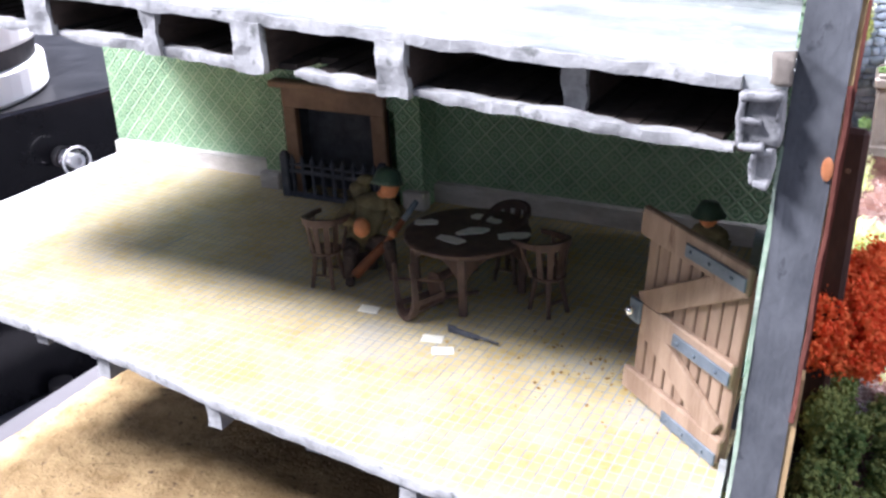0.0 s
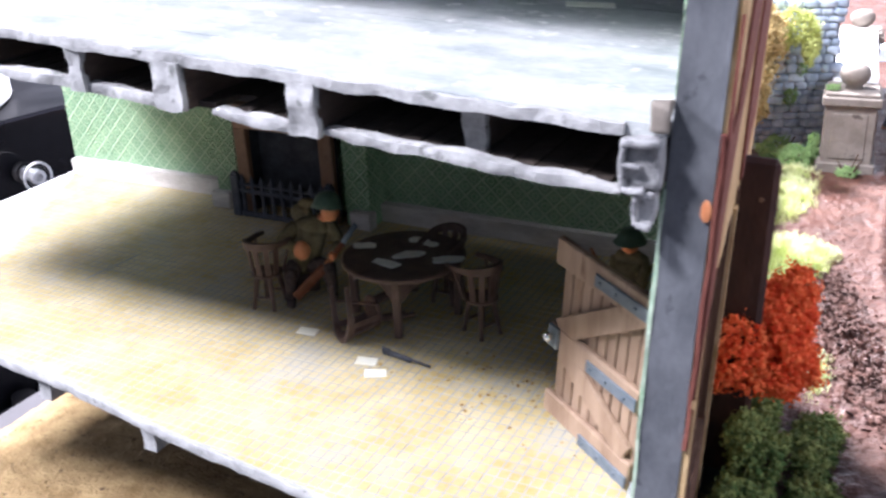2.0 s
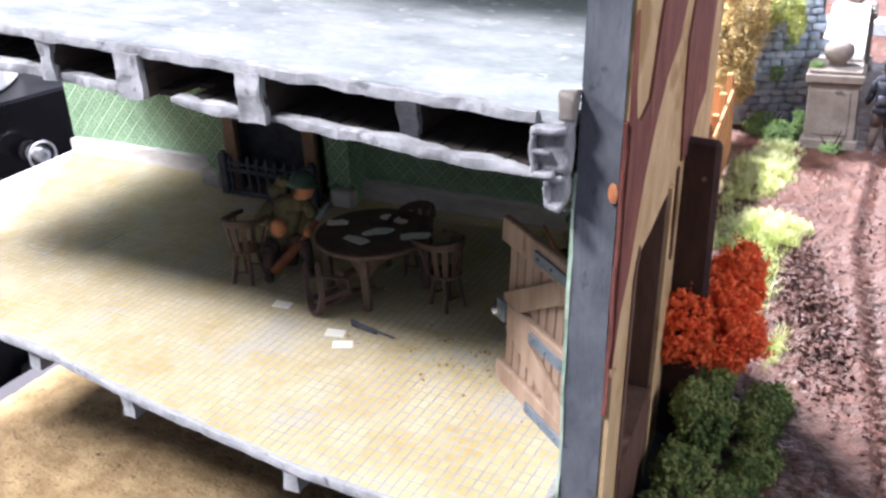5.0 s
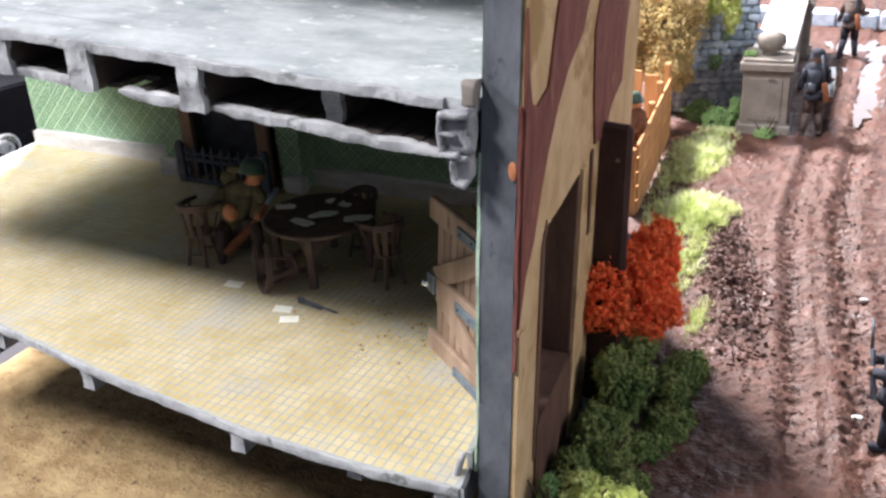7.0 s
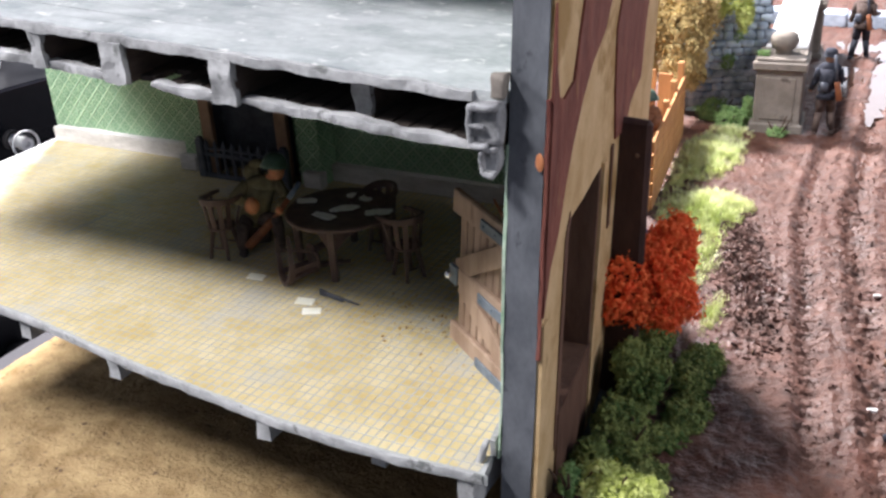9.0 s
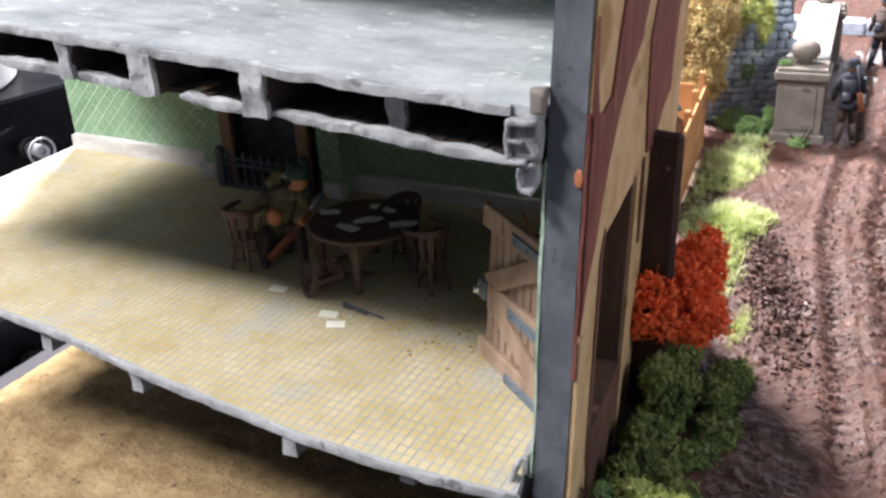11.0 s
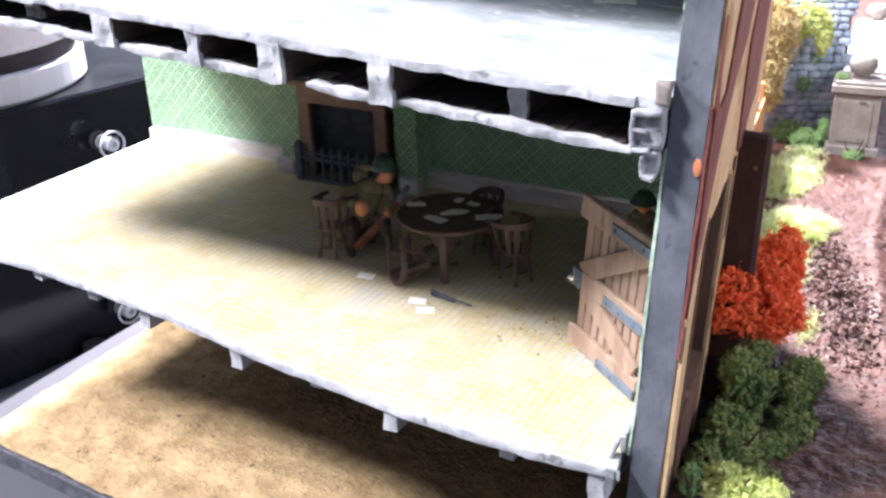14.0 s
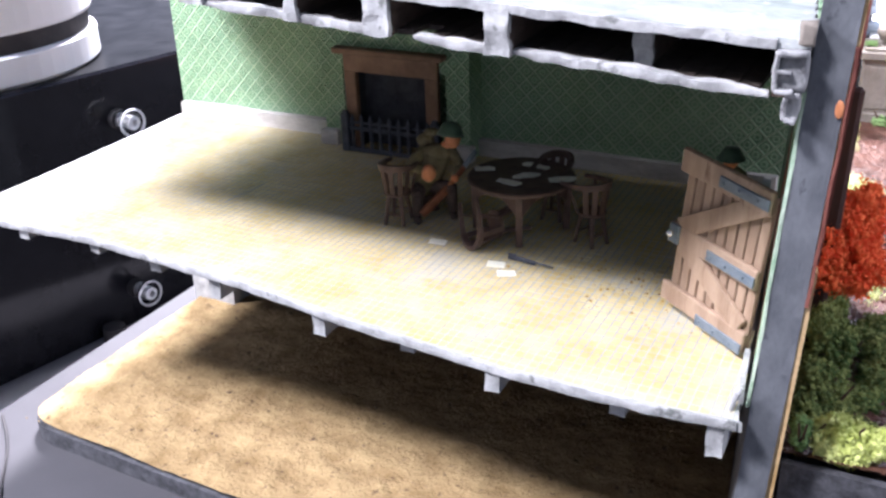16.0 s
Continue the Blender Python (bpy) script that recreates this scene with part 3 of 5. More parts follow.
QUADS = [(4, 5, 6, 7), (0, 1, 5, 4), (1, 2, 6, 5), (2, 3, 7, 6), (3, 0, 4, 7)]
for h in (0.0, 0.004, -0.004):
    me = bpy.data.meshes.new("tile")
    me.from_pydata([tuple(c * CM for c in v) for v in tile_corners(0, 0, TW / 2 - 0.016, TD / 2 - 0.015, h)], [], QUADS)
    me.materials.append(M_TILE)
    tile_me.append(me)
near_tiles, far_v, far_f = [], [], []
rng = random.Random(4)
for j in range(46):
    y = 20.25 + j * TD
    for i in range(110):
        x = -1.9 - i * TW
        if x > -1.7 - 0.118 * (y - 20.9) or x < -33.0 or y > 36.0:
            continue
        h = rng.choice((0.0, 0.004, -0.004))
        cut = max(0.0, front_y(x) + 0.05 - (y - TD / 2))
        if cut > TD - 0.06:
            continue
        if x > -8.6 and y < 25.6 and not cut and len(near_tiles) < 300:
            near_tiles.append((x, y, h))
        else:
            far_f += [tuple(len(far_v) + k for k in q) for q in QUADS]
            far_v += tile_corners(x, y + cut / 2, TW / 2 - 0.016, TD / 2 - 0.015 - cut / 2, h)

# the floor above: boards on joists, with a thin broken ceiling under them
def upper_z(x):
    """The underside of the upper boards."""
    return 9.36 - 0.058 * x


def rail_z(x):
    """The height of the thin ceiling."""
    return 8.5 - 0.0715 * (x + 3.3)


upper = tagged(new("upper_floor"), "grey upper floor of boards on joists, cut open at the front", "floor", kind="structure")
for i in range(20):
    y0 = 20.78 + i * 0.8
    s = Shape()
    xe = wall_x(y0, 9.6, 0.97)
    a = (-33.2 + rng.uniform(-0.2, 0.2), y0 + 0.4, upper_z(-33.2) + 0.13)
    b = (xe, y0 + 0.4, upper_z(xe) + 0.13)
    s.long(a, b, 0.79, 0.26 + rng.uniform(-0.01, 0.01), cuts=7)
    part("floorboard", s.rough(0.03, 1.1, i * 3.1), M_UPPER, upper)
s = Shape()
rows = []
for i in range(316):
    x = -33.2 + i * 0.0997
    rows.append((x, 20.76 + 0.07 * noise.noise((x * 1.1, 6, 0)), upper_z(x) + 0.12, 0.20, 0.26 + 0.12 * noise.noise((x * 0.8, 1, 0))))
s.ribbon(rows, 12)
part("edge_strip", s.rough(0.05, 0.7).rough(0.012, 0.2), M_EDGE, upper, "worn pale edge strip")
for x, y0, w in ((-32.6, 20.9, 0.6), (-29.3, 21.1, 0.6), (-25.7, 20.8, 0.6), (-22.1, 21.6, 0.6), (-18.2, 20.78, 0.75), (-14.75, 20.8, 0.36), (-11.95, 20.7, 0.72), (-8.5, 20.75, 0.62), (-4.95, 21.4, 0.42), (-1.5, 21.0, 0.66)):
    s = Shape()
    z1, z0 = upper_z(x) + 0.02, rail_z(x) - 0.05
    s.long((x, y0, (z0 + z1) / 2), (min(x - 0.1, wall_x(36.3, 9.0, 1.4)), 36.3, (z0 + z1) / 2), w, z1 - z0, cuts=5)
    joist = part("joist", s.rough(0.05, 0.5, x), M_JOIST, upper, "dark brown joist")
    if x > -2.0:
        continue
    s = Shape()
    s.box((x, y0 - 0.02, (z0 + z1) / 2), (w + 0.04, 0.2, z1 - z0 + 0.06), None, 0.0, 8)
    part("end_grain", s.rough(0.07, 0.45, x).rough(0.015, 0.15), M_EDGE, joist, "pale rough joist end")


def pebble(s, c, size, m=None, ball=0.45):
    """A rounded block: between a box and an ellipsoid."""
    block = Shape()
    block.box((0, 0, 0), (1, 1, 1), None, 0.0, 5)
    t = Matrix.Translation(c) @ (m.to_4x4() if m else Matrix.Identity(4)) @ Matrix.Diagonal((*size, 1))
    made = {v: s.bm.verts.new(t @ (v.co * (1 - ball) + v.co.normalized() * 0.56 * ball)) for v in block.bm.verts}
    s.done([s.bm.faces.new([made[v] for v in f.verts]) for f in block.bm.faces])
    block.bm.free()


# carved consoles at the wall: a sunk face inside a rounded rim
for name, lumps, k in (("bracket", (((-1.42, 20.62, 9.06), (0.78, 0.50, 1.02)), ((-1.80, 20.42, 9.06), (0.15, 0.46, 1.02)), ((-1.45, 20.42, 9.52), (0.80, 0.46, 0.17)), ((-1.62, 20.41, 9.06), (0.40, 0.44, 0.13)), ((-1.56, 20.42, 8.60), (0.52, 0.46, 0.14)), ((-1.10, 20.58, 9.30), (0.16, 0.46, 0.40))), 1),
                       ("bracket", (((-1.34, 20.66, 8.05), (0.40, 0.46, 0.70)), ((-1.50, 20.46, 8.05), (0.14, 0.46, 0.70)), ((-1.33, 20.46, 7.76), (0.38, 0.46, 0.15)), ((-1.33, 20.48, 8.34), (0.36, 0.42, 0.12))), 3),
                       ("corner_block", (((-1.15, 20.70, 9.98), (0.42, 0.44, 0.55)),), 5)):
    s = Shape()
    for c, size in lumps:
        low = 0.12 if k == 3 else 0.0
        pebble(s, (-1.12 + (c[0] + 1.12) * 0.84, c[1], 9.1 + (c[2] - 9.1) * 0.9 + low), (size[0] * 0.84, size[1], size[2] * 0.9), turn(0, 2, 6), 0.3)
    part(name, s.rough(0.07, 0.4, k), M_PILLAR if k == 5 else M_CONSOLE, upper, "brown stone block" if k == 5 else "grey carved console", True)

s = Shape()
s.box((-1.84, 20.64, 0.30), (0.16, 0.30, 0.74), turn(0, 16, 0), 0.05)
part("plaster_sliver", s.rough(0.03, 0.3, 8), M_EDGE, wall_right, "pale plaster sliver at the wall's foot")

ceiling = tagged(new("ceiling"), "thin plaster ceiling with a ragged pale front edge", "ceiling", kind="structure")
# plaster sheet coloured near-black, so the gaps between joists look shaded
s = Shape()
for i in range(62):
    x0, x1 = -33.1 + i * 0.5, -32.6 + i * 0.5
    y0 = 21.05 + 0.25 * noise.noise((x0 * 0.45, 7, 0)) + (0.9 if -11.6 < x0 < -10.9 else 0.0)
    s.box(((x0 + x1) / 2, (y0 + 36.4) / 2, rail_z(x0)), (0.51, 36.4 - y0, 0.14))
part("plaster", s, M_DARK, ceiling, "plaster coloured dark for its shade")
for xa, xb in ((-33.1, -18.0), (-18.0, -11.7), (-10.9, -8.4), (-8.4, -1.9)):
    s = Shape()
    rows = []
    k = int((xb - xa) / 0.08)
    for i in range(k + 1):
        x = xa + (xb - xa) * i / k
        end = min(1.0, 0.5 + 3 * i / k, 0.5 + 3 * (k - i) / k)
        rows.append((x, 20.95 + 0.14 * noise.noise((x * 0.45, 7, 0)), rail_z(x) + 0.06 * noise.noise((x * 0.7, 2, 0)), 0.34, (0.24 + 0.09 * noise.noise((x * 0.9, 4, 0))) * end))
    s.ribbon(rows, 12)
    part("ragged_edge", s.rough(0.07, 0.6).rough(0.012, 0.2), M_EDGE, ceiling, "ragged pale plaster edge")
# storey above: its plain ceiling closes the place
s = Shape()
s.box((-17.5, 28.8, 21.2), (31.5, 16.4, 0.9))
solid("ceiling_2", s, M_GREY, "plain grey slab over the upper storey", "ceiling", kind="structure")
for x, y, rz, w, d in ((-5.6, 30.0, 20, 1.3, 0.7), (-7.0, 33.2, -10, 0.9, 0.6)):
    s = Shape()
    s.box((0, 0, 0.0), (w, d, 0.03), turn(0, 3.3, 0))
    solid("paper_sheet", s, M_CARD, "white sheet of paper on the upper floor", "paper", x, y, upper_z(x) + 0.31, rz, "papers on the upper floor")

# a doorway's frame on the upper floor
partition = tagged(new("wall_upper"), "upper storey partition with a white jamb and a dark panel", "wall", kind="structure")
for name, x0, x1, y0, mtl, lab in (("jamb", -24.2, -22.2, 25.6, M_COPING, "white painted jamb"), ("panel", -22.2, -18.7, 26.4, M_BOARD, "dark brown panel"), ("post", -18.7, -17.9, 26.2, M_BASEB, "pale brown post")):
    s = Shape()
    s.box(((x0 + x1) / 2, y0 + 0.6, 15.7), (x1 - x0, 1.2, 10.2), None, 0.06)
    part(name, s, mtl, partition, lab)

# basement walls under the floor
basement = tagged(new("wall_basement"), "pale basement wall under the room floor", "wall", kind="structure")
s = Shape()
s.box((-30.4, 35.0, -4.9), (2.6, 3.2, 9.0), None, 0.0, 3)
part("pier", s.rough(0.08, 0.8), M_EDGE, basement)
s = Shape()
s.box((-16.0, 36.2, -4.9), (28.0, 0.8, 9.0), None, 0.0, 3)
part("masonry", s.rough(0.06, 0.9), M_GREY, basement)

# ---- ground ----
def sheet(name, xs, ys, height, mats, parent=None, pick=None):
    """A ground sheet over a grid of lines, in centimetres."""
    v = [(x * CM, y * CM, height(x, y) * CM) for y in ys for x in xs]
    k = len(xs)
    f = [(j * k + i, j * k + i + 1, (j + 1) * k + i + 1, (j + 1) * k + i) for j in range(len(ys) - 1) for i in range(k - 1)]
    me = bpy.data.meshes.new(name)
    me.from_pydata(v, [], f)
    mats = mats if isinstance(mats, list) else [mats]
    for m in mats:
        me.materials.append(m)
    if pick:
        for p in me.polygons:
            p.material_index = pick(p.center.x / CM, p.center.y / CM)
    me.shade_smooth()
    ob = new(name, me)
    ob.parent = parent
    return ob


def steps(*spans):
    out = []
    for a, b, d in spans:
        k = max(1, round((b - a) / d))
        out += [a + (b - a) * i / k for i in range(k)]
    return out + [spans[-1][1]]


def fbm(x, y, s, o=3):
    return sum(noise.noise((x / s * 2 ** k, y / s * 2 ** k, 5.0 + k)) / 2 ** k for k in range(o))


def base_h(x, y):
    return -9.0 + 0.10 * fbm(x, y, 2.0, 4) + 0.05 * noise.noise((x * 5, y * 5, 1))


base = tagged(new("ground_base"), "dry ochre earth base plate with a black edge", "ground", kind="structure")
sx, sy = steps((-31.4, -2.0, 0.16)), steps((20.9, 36.0, 0.16))


def rounded(x, y, r=1.6):
    cx, cy = -31.4 + r, 20.9 + r
    if x < cx and y < cy:
        d = math.hypot(x - cx, y - cy)
        m = max(cx - x, cy - y)
        if d > 0:
            x, y = cx + (x - cx) * m / d, cy + (y - cy) * m / d
    return x, y


v = []
for y in sy:
    for x in sx:
        X, Y = rounded(x, y)
        v.append((X * CM, (Y + 0.055 * max(0.0, -20.0 - X) * (1 - (Y - 20.9) / 15)) * CM, base_h(X, Y) * CM))
k = len(sx)
me = bpy.data.meshes.new("earth")
me.from_pydata(v, [], [(j * k + i, j * k + i + 1, (j + 1) * k + i + 1, (j + 1) * k + i) for j in range(len(sy) - 1) for i in range(k - 1)])
me.materials.append(M_EARTH)
me.shade_smooth()
ob = new("earth", me)
ob.parent = base
s = Shape()
r = 1.7
corner = [(-31.5 + r - r * math.cos(a), 20.8 + r - r * math.sin(a)) for a in [i * math.pi / 16 for i in range(9)]]
outl = [(-31.5, 36.0)] + corner + [(-26, 20.8), (-20, 20.8), (-1.2, 20.8), (-1.2, 36.0)]
s.slab([(x, y + 0.055 * max(0.0, -20.0 - x) * (1 - (y - 20.9) / 15)) for x, y in outl], -9.95, -9.22)
part("edge", s.rough(0.04, 0.4), M_BLACKEDGE, base, "black painted rim")
rr = random.Random(9)
s = Shape()
for i in range(700):
    x, y = rr.uniform(-31, -3), rr.uniform(21.2, 34)
    q = rr.uniform(0.02, 0.07)
    s.ball((x, y, base_h(x, y) + q * 0.3), (q, q * rr.uniform(0.6, 1.2), q * 0.7), 1)
tagged(part("crumbs", s, M_EARTH, base), kind="stuff")


def rut_x(y):
    """The middle of the first wheel rut."""
    return 4.2 - 0.16 * (min(y, 46) - 35) - 0.04 * max(0.0, y - 46)


def clod_x(y):
    """The middle of the band of broken clods."""
    return 1.0 - 0.28 * (y - 40)


def road_h(x, y):
    z = -3.0 - 0.008 * max(0.0, y - 30)
    z += 0.30 * max(0.0, 25.5 - y)
    z += 0.12 * fbm(x, y, 3.5, 2)
    # wheel ruts along the road, with cleat marks
    c = rut_x(y)
    for off, w, dpt in ((0.0, 0.4, 0.22), (2.1, 0.5, 0.24)):
        d = (x - c - off) / w
        z -= dpt * math.exp(-d * d) * (1 + 0.45 * math.sin(y * 10.0 + 1.5 * noise.noise((x, y * 0.7, 0))))
        z += 0.10 * math.exp(-((abs(d) - 1.6) ** 2) * 3)
    rough = 0.07 + 0.34 * math.exp(-((x - clod_x(y)) / 0.95) ** 2) * math.exp(-((y - 39.5) / 4.5) ** 2)
    rough += 0.13 * math.exp(-((x - c - 1.9) / 1.0) ** 2)
    z += rough * (abs(noise.noise((x * 2.3, y * 3.0, 2))) * 1.6 + 0.8 * noise.noise((x * 5.0, y * 6.0, 4)))
    z += 0.035 * noise.noise((x * 8, y * 8, 3)) + 0.03 * abs(noise.noise((x * 4, y * 4, 8)))
    return z


ground = tagged(new("ground"), "brown mud road with wheel ruts and clods beside grass", "ground", kind="structure")
gx = steps((-33, -6, 1.0), (-6, 9, 0.13), (9, 45, 1.0))
gy = steps((22.2, 48, 0.13), (48, 66, 0.22), (66, 130, 0.9))
gx1 = [x for x in gx if x >= -0.9]
mud = sheet("mud", gx1, [y for y in gy if y <= 37.2], road_h, M_MUD, ground)
far = sheet("mud", gx, [y for y in gy if y >= 37.0], lambda x, y: road_h(x, y) - (0.0 if y > 37.25 else 0.02), M_MUD, ground)
s = Shape()
for (x0, y0), (x1, y1) in (((-0.6, 22.15), (45, 22.15)), ((45, 22.15), (45, 130)), ((-33, 37.2), (-33, 130))):
    s.long((x0, y0, -6.1), (x1, y1, -6.1), 0.25, 7.6)
part("edge", s, M_BLACKEDGE, ground, "black painted rim")
s = Shape()
for i in range(9500):
    y = rr.uniform(22.4, 62)
    band = rr.random()
    if band < 0.55:
        y = max(22.5, rr.gauss(39.5, 3.0))
        x = rr.gauss(clod_x(y), 0.6)
    elif band < 0.70:
        x = rut_x(y) + rr.gauss(0, 0.4)
    elif band < 0.88:
        x = rut_x(y) + 2.2 + rr.gauss(0, 0.6)
    else:
        x = rr.uniform(-0.4, 8.8)
    q = rr.choice((0.02, 0.025, 0.03, 0.04, 0.05, 0.07, 0.09, 0.12)) * (0.72 if band < 0.55 else 0.5)
    s.ball((x, y, road_h(x, y) + q * 0.1), (q, q * rr.uniform(0.7, 1.8), q * rr.uniform(0.5, 0.9)), 1, turn(rr.uniform(0, 40), 0, rr.uniform(0, 180)))
tagged(part("clods", s.rough(0.05, 0.09), M_MUD, ground), kind="stuff")

for k, (x, y, rx, ry) in enumerate(((3.2, 70.0, 2.6, 4.6), (5.6, 77.5, 2.8, 3.6), (1.7, 79.5, 1.6, 3.0), (7.6, 66.5, 1.8, 3.8), (3.4, 62.8, 0.8, 2.0))):
    edge = []
    for j in range(40):
        a = j * math.tau / 40
        q = 1 + 0.55 * noise.noise((math.cos(a) * 1.4 + k * 7, math.sin(a) * 1.4, 3)) + 0.25 * noise.noise((math.cos(a) * 4 + k * 7, math.sin(a) * 4, 8))
        edge.append((rx * q * math.cos(a), ry * q * math.sin(a)))
    s = Shape()
    s.slab(edge, -0.3, 0.0)
    solid("puddle", s, M_PUDDLE, "shallow shining puddle on the muddy road", "puddle", x, y, -3.0 - 0.008 * (y - 30) + 0.05, 0, "puddles on the road")

s = Shape()
s.slab([(-33.9, 8.0), (57, 8.0), (57, 133), (-41, 133), (-41, 66.0), (-33.9, 60.0)], -16.63, -9.96)
solid("plinth", s, M_SUPPORT, "smooth grey plinth under the model", "plinth", kind="structure")
s = Shape()
s.box((0, 40, -17.65), (240, 200, 2.0))
table_top = solid("tabletop", s, M_TABLE, "pale grey smooth tabletop on square legs", "table", kind="structure")
for lx in (-110, 110):
    for ly in (-50, 130):
        s = Shape()
        s.box((lx, ly, -55.8), (7, 7, 74.4), None, 0.4)
        part("leg", s, M_TABLE, table_top)

s = Shape()
pts = [Vector((-33.5 + 5.4 * u + 0.25 * math.sin(u * 5), 22.0 - 4.6 * u, -9.9)) for u in [k / 16 for k in range(17)]]
for p, q in zip(pts, pts[1:]):
    s.rod(p, q, 0.06, 0.06, 6)
solid("thin_cable", s, M_GROOVE, "thin dark cable lying on the grey plinth", "cable")

# dim room round the table: unseen walls behind and beside camera, and its floor
# the walls are added to keep skylight out of the model's room
s = Shape()
s.box((-75, -95, 6), (230, 4, 198))
s.box((-190, 35, 6), (4, 256, 198))
solid("room_wall", s, M_GREY, "plain dark wall added out of view to block skylight", "wall", kind="structure")
s = Shape()
s.box((0, 30, -95), (560, 420, 4))
solid("room_floor", s, M_DARK, "plain dark floor of the room", "floor", kind="structure")

# ---- black box with round white base beside the model ----
speaker = thing("hifi_box", "glossy black box with clear sockets standing beside the model", "speaker", -43.1, 41.5, -16.65, -12.0)
s = Shape()
s.box((-11.0, -4.0, 8.45), (22.0, 52.0, 16.9), None, 0.12)
part("body", s, M_GLOSS, speaker)
s = Shape()
s.box((-11.0, -4.0, 16.92), (21.6, 51.6, 0.04))
part("top_panel", s, M_GLOSSTOP, speaker, "dusty black top")
s = Shape()
s.rod((0.7, -3.6, 0.0), (0.7, -3.6, 0.9), 0.8, 0.7, 16)
part("foot", s, M_GROOVE, speaker)
M_CLEAR = bpy.data.materials.new("clear_plastic")
M_CLEAR.use_nodes = True
pc = M_CLEAR.node_tree.nodes["Principled BSDF"]
pc.inputs["Roughness"].default_value, pc.inputs["Transmission Weight"].default_value, pc.inputs["IOR"].default_value = 0.05, 1.0, 1.49


def socket(y, z):
    side = turn(0, 90, 0)
    s = Shape()
    s.lathe([(0.0, 0.0), (0.62, 0.0), (0.62, 0.5), (0.0, 0.5)], (0.0, y, z), 24, side)
    collar = part("socket", s, M_GROOVE, speaker)
    s = Shape()
    s.lathe([(0.50, 0.45), (0.52, 0.9), (0.62, 1.2), (0.84, 1.5), (0.86, 1.72), (0.78, 1.74), (0.74, 1.52), (0.54, 1.26), (0.45, 0.9), (0.44, 0.45), (0.50, 0.45)], (0.0, y, z), 32, side)
    part("clear_cap", s, M_CLEAR, collar, "clear plastic cap", True)
    s = Shape()
    s.lathe([(0.0, 0.2), (0.36, 0.2), (0.36, 1.15), (0.42, 1.25), (0.42, 1.85), (0.22, 1.87), (0.22, 1.5), (0.0, 1.5)], (0.0, y, z), 24, side)
    # white colour stands in for the bright reflections on the pin
    part("pin", s, M_WHITE, collar, "pin painted white for its bright reflections")
    s = Shape()
    s.lathe([(0.76, 1.66), (0.87, 1.66), (0.87, 1.76), (0.76, 1.76), (0.76, 1.66)], (0.0, y, z), 32, side)
    part("ring", s, M_WHITE, collar, "pale ring")


socket(-0.35, 13.85)
socket(-1.2, 2.55)
spool = thing("round_stand", "round white stand with a dark groove lying on the black box", "stand", -53.4, 38.3, 0.30)
s = Shape()
s.lathe([(0, 0), (8.7, 0), (9.0, 0.25), (9.0, 1.75), (8.8, 1.9), (0, 1.9)], seg=64)
part("lower_ring", s, M_WHITE, spool, "", False)
s = Shape()
s.lathe([(0, 1.9), (8.6, 1.9), (8.6, 3.0), (0, 3.0)], seg=64)
part("groove", s, M_GROOVE, spool, "dark rubber groove")
s = Shape()
s.lathe([(0, 3.0), (8.8, 3.0), (8.9, 3.2), (8.9, 5.6), (8.6, 5.9), (6.4, 5.9), (6.2, 5.5), (0, 5.5)], seg=64)
part("upper_ring", s, M_WHITE, spool)

# ---- the plank door ----
HX, HY = -2.05, 23.35
door = thing("door_1", "pale brown plank door standing open with iron strap hinges", "door", HX, HY, 0.0, math.degrees(math.atan2(25.35 - HY, -4.85 - HX)), kind="structure")
DW, DH = 3.40, 5.12
n = 9
for i in range(n):
    s = Shape()
    w = DW / n
    s.box((w * (i + 0.5), 0, 0.2 + (DH - 0.35) / 2 + rng.uniform(-0.03, 0.03)), (w - 0.05, 0.16, DH - 0.4), None, 0.03)
    part("plank", s.rough(0.01, 0.3, i), M_DOOR, door)
for z, h, x0 in ((DH - 0.32, 0.72, -0.02), (DH * 0.49, 0.62, 0.0), (0.52, 0.62, -0.05)):
    s = Shape()
    s.box((DW / 2 + 0.06, 0.17, z), (DW + 0.16, 0.2, h), None, 0.04)
    part("ledge", s, M_DOOR, door)
for a, b in (((0.12, 4.75), (DW - 0.2, 2.72)), ((DW - 0.35, 2.3), (0.25, 0.9))):
    s = Shape()
    s.long((a[0], 0.165, a[1]), (b[0], 0.165, b[1]), 0.62, 0.17, up=(0, 1, 0), bevel=0.03)
    part("brace", s, M_DOOR, door)
for z in (DH - 0.36, DH * 0.48, 0.32):
    s = Shape()
    s.box((0.95, 0.30, z), (1.9, 0.06, 0.33), None, 0.02)
    strap = part("strap_hinge", s, M_STEEL, door, "blue-grey iron strap")
    for x in (0.4, 1.1, 1.7):
        s = Shape()
        s.ball((x, 0.34, z), 0.05, 1)
        part("bolt", s, M_STEEL, strap)
s = Shape()
s.box((DW - 0.1, 0.3, DH * 0.49), (0.42, 0.1, 0.62), None, 0.03)
lock = part("lock_plate", s, M_STEEL, door, "dark metal lock plate")
s = Shape()
s.rod((DW - 0.12, 0.3, DH * 0.5), (DW - 0.12, 0.45, DH * 0.5), 0.06), s.ball((DW - 0.12, 0.5, DH * 0.5), 0.12, 2)
part("knob", s, M_CHROME, lock, "bright metal knob", True)

door.matrix_world = pose(HX * CM, HY * CM, 0, 0, 4.6, 0) @ pose(0, 0, 0, 0, 0, math.degrees(math.atan2(25.35 - HY, -4.85 - HX)))

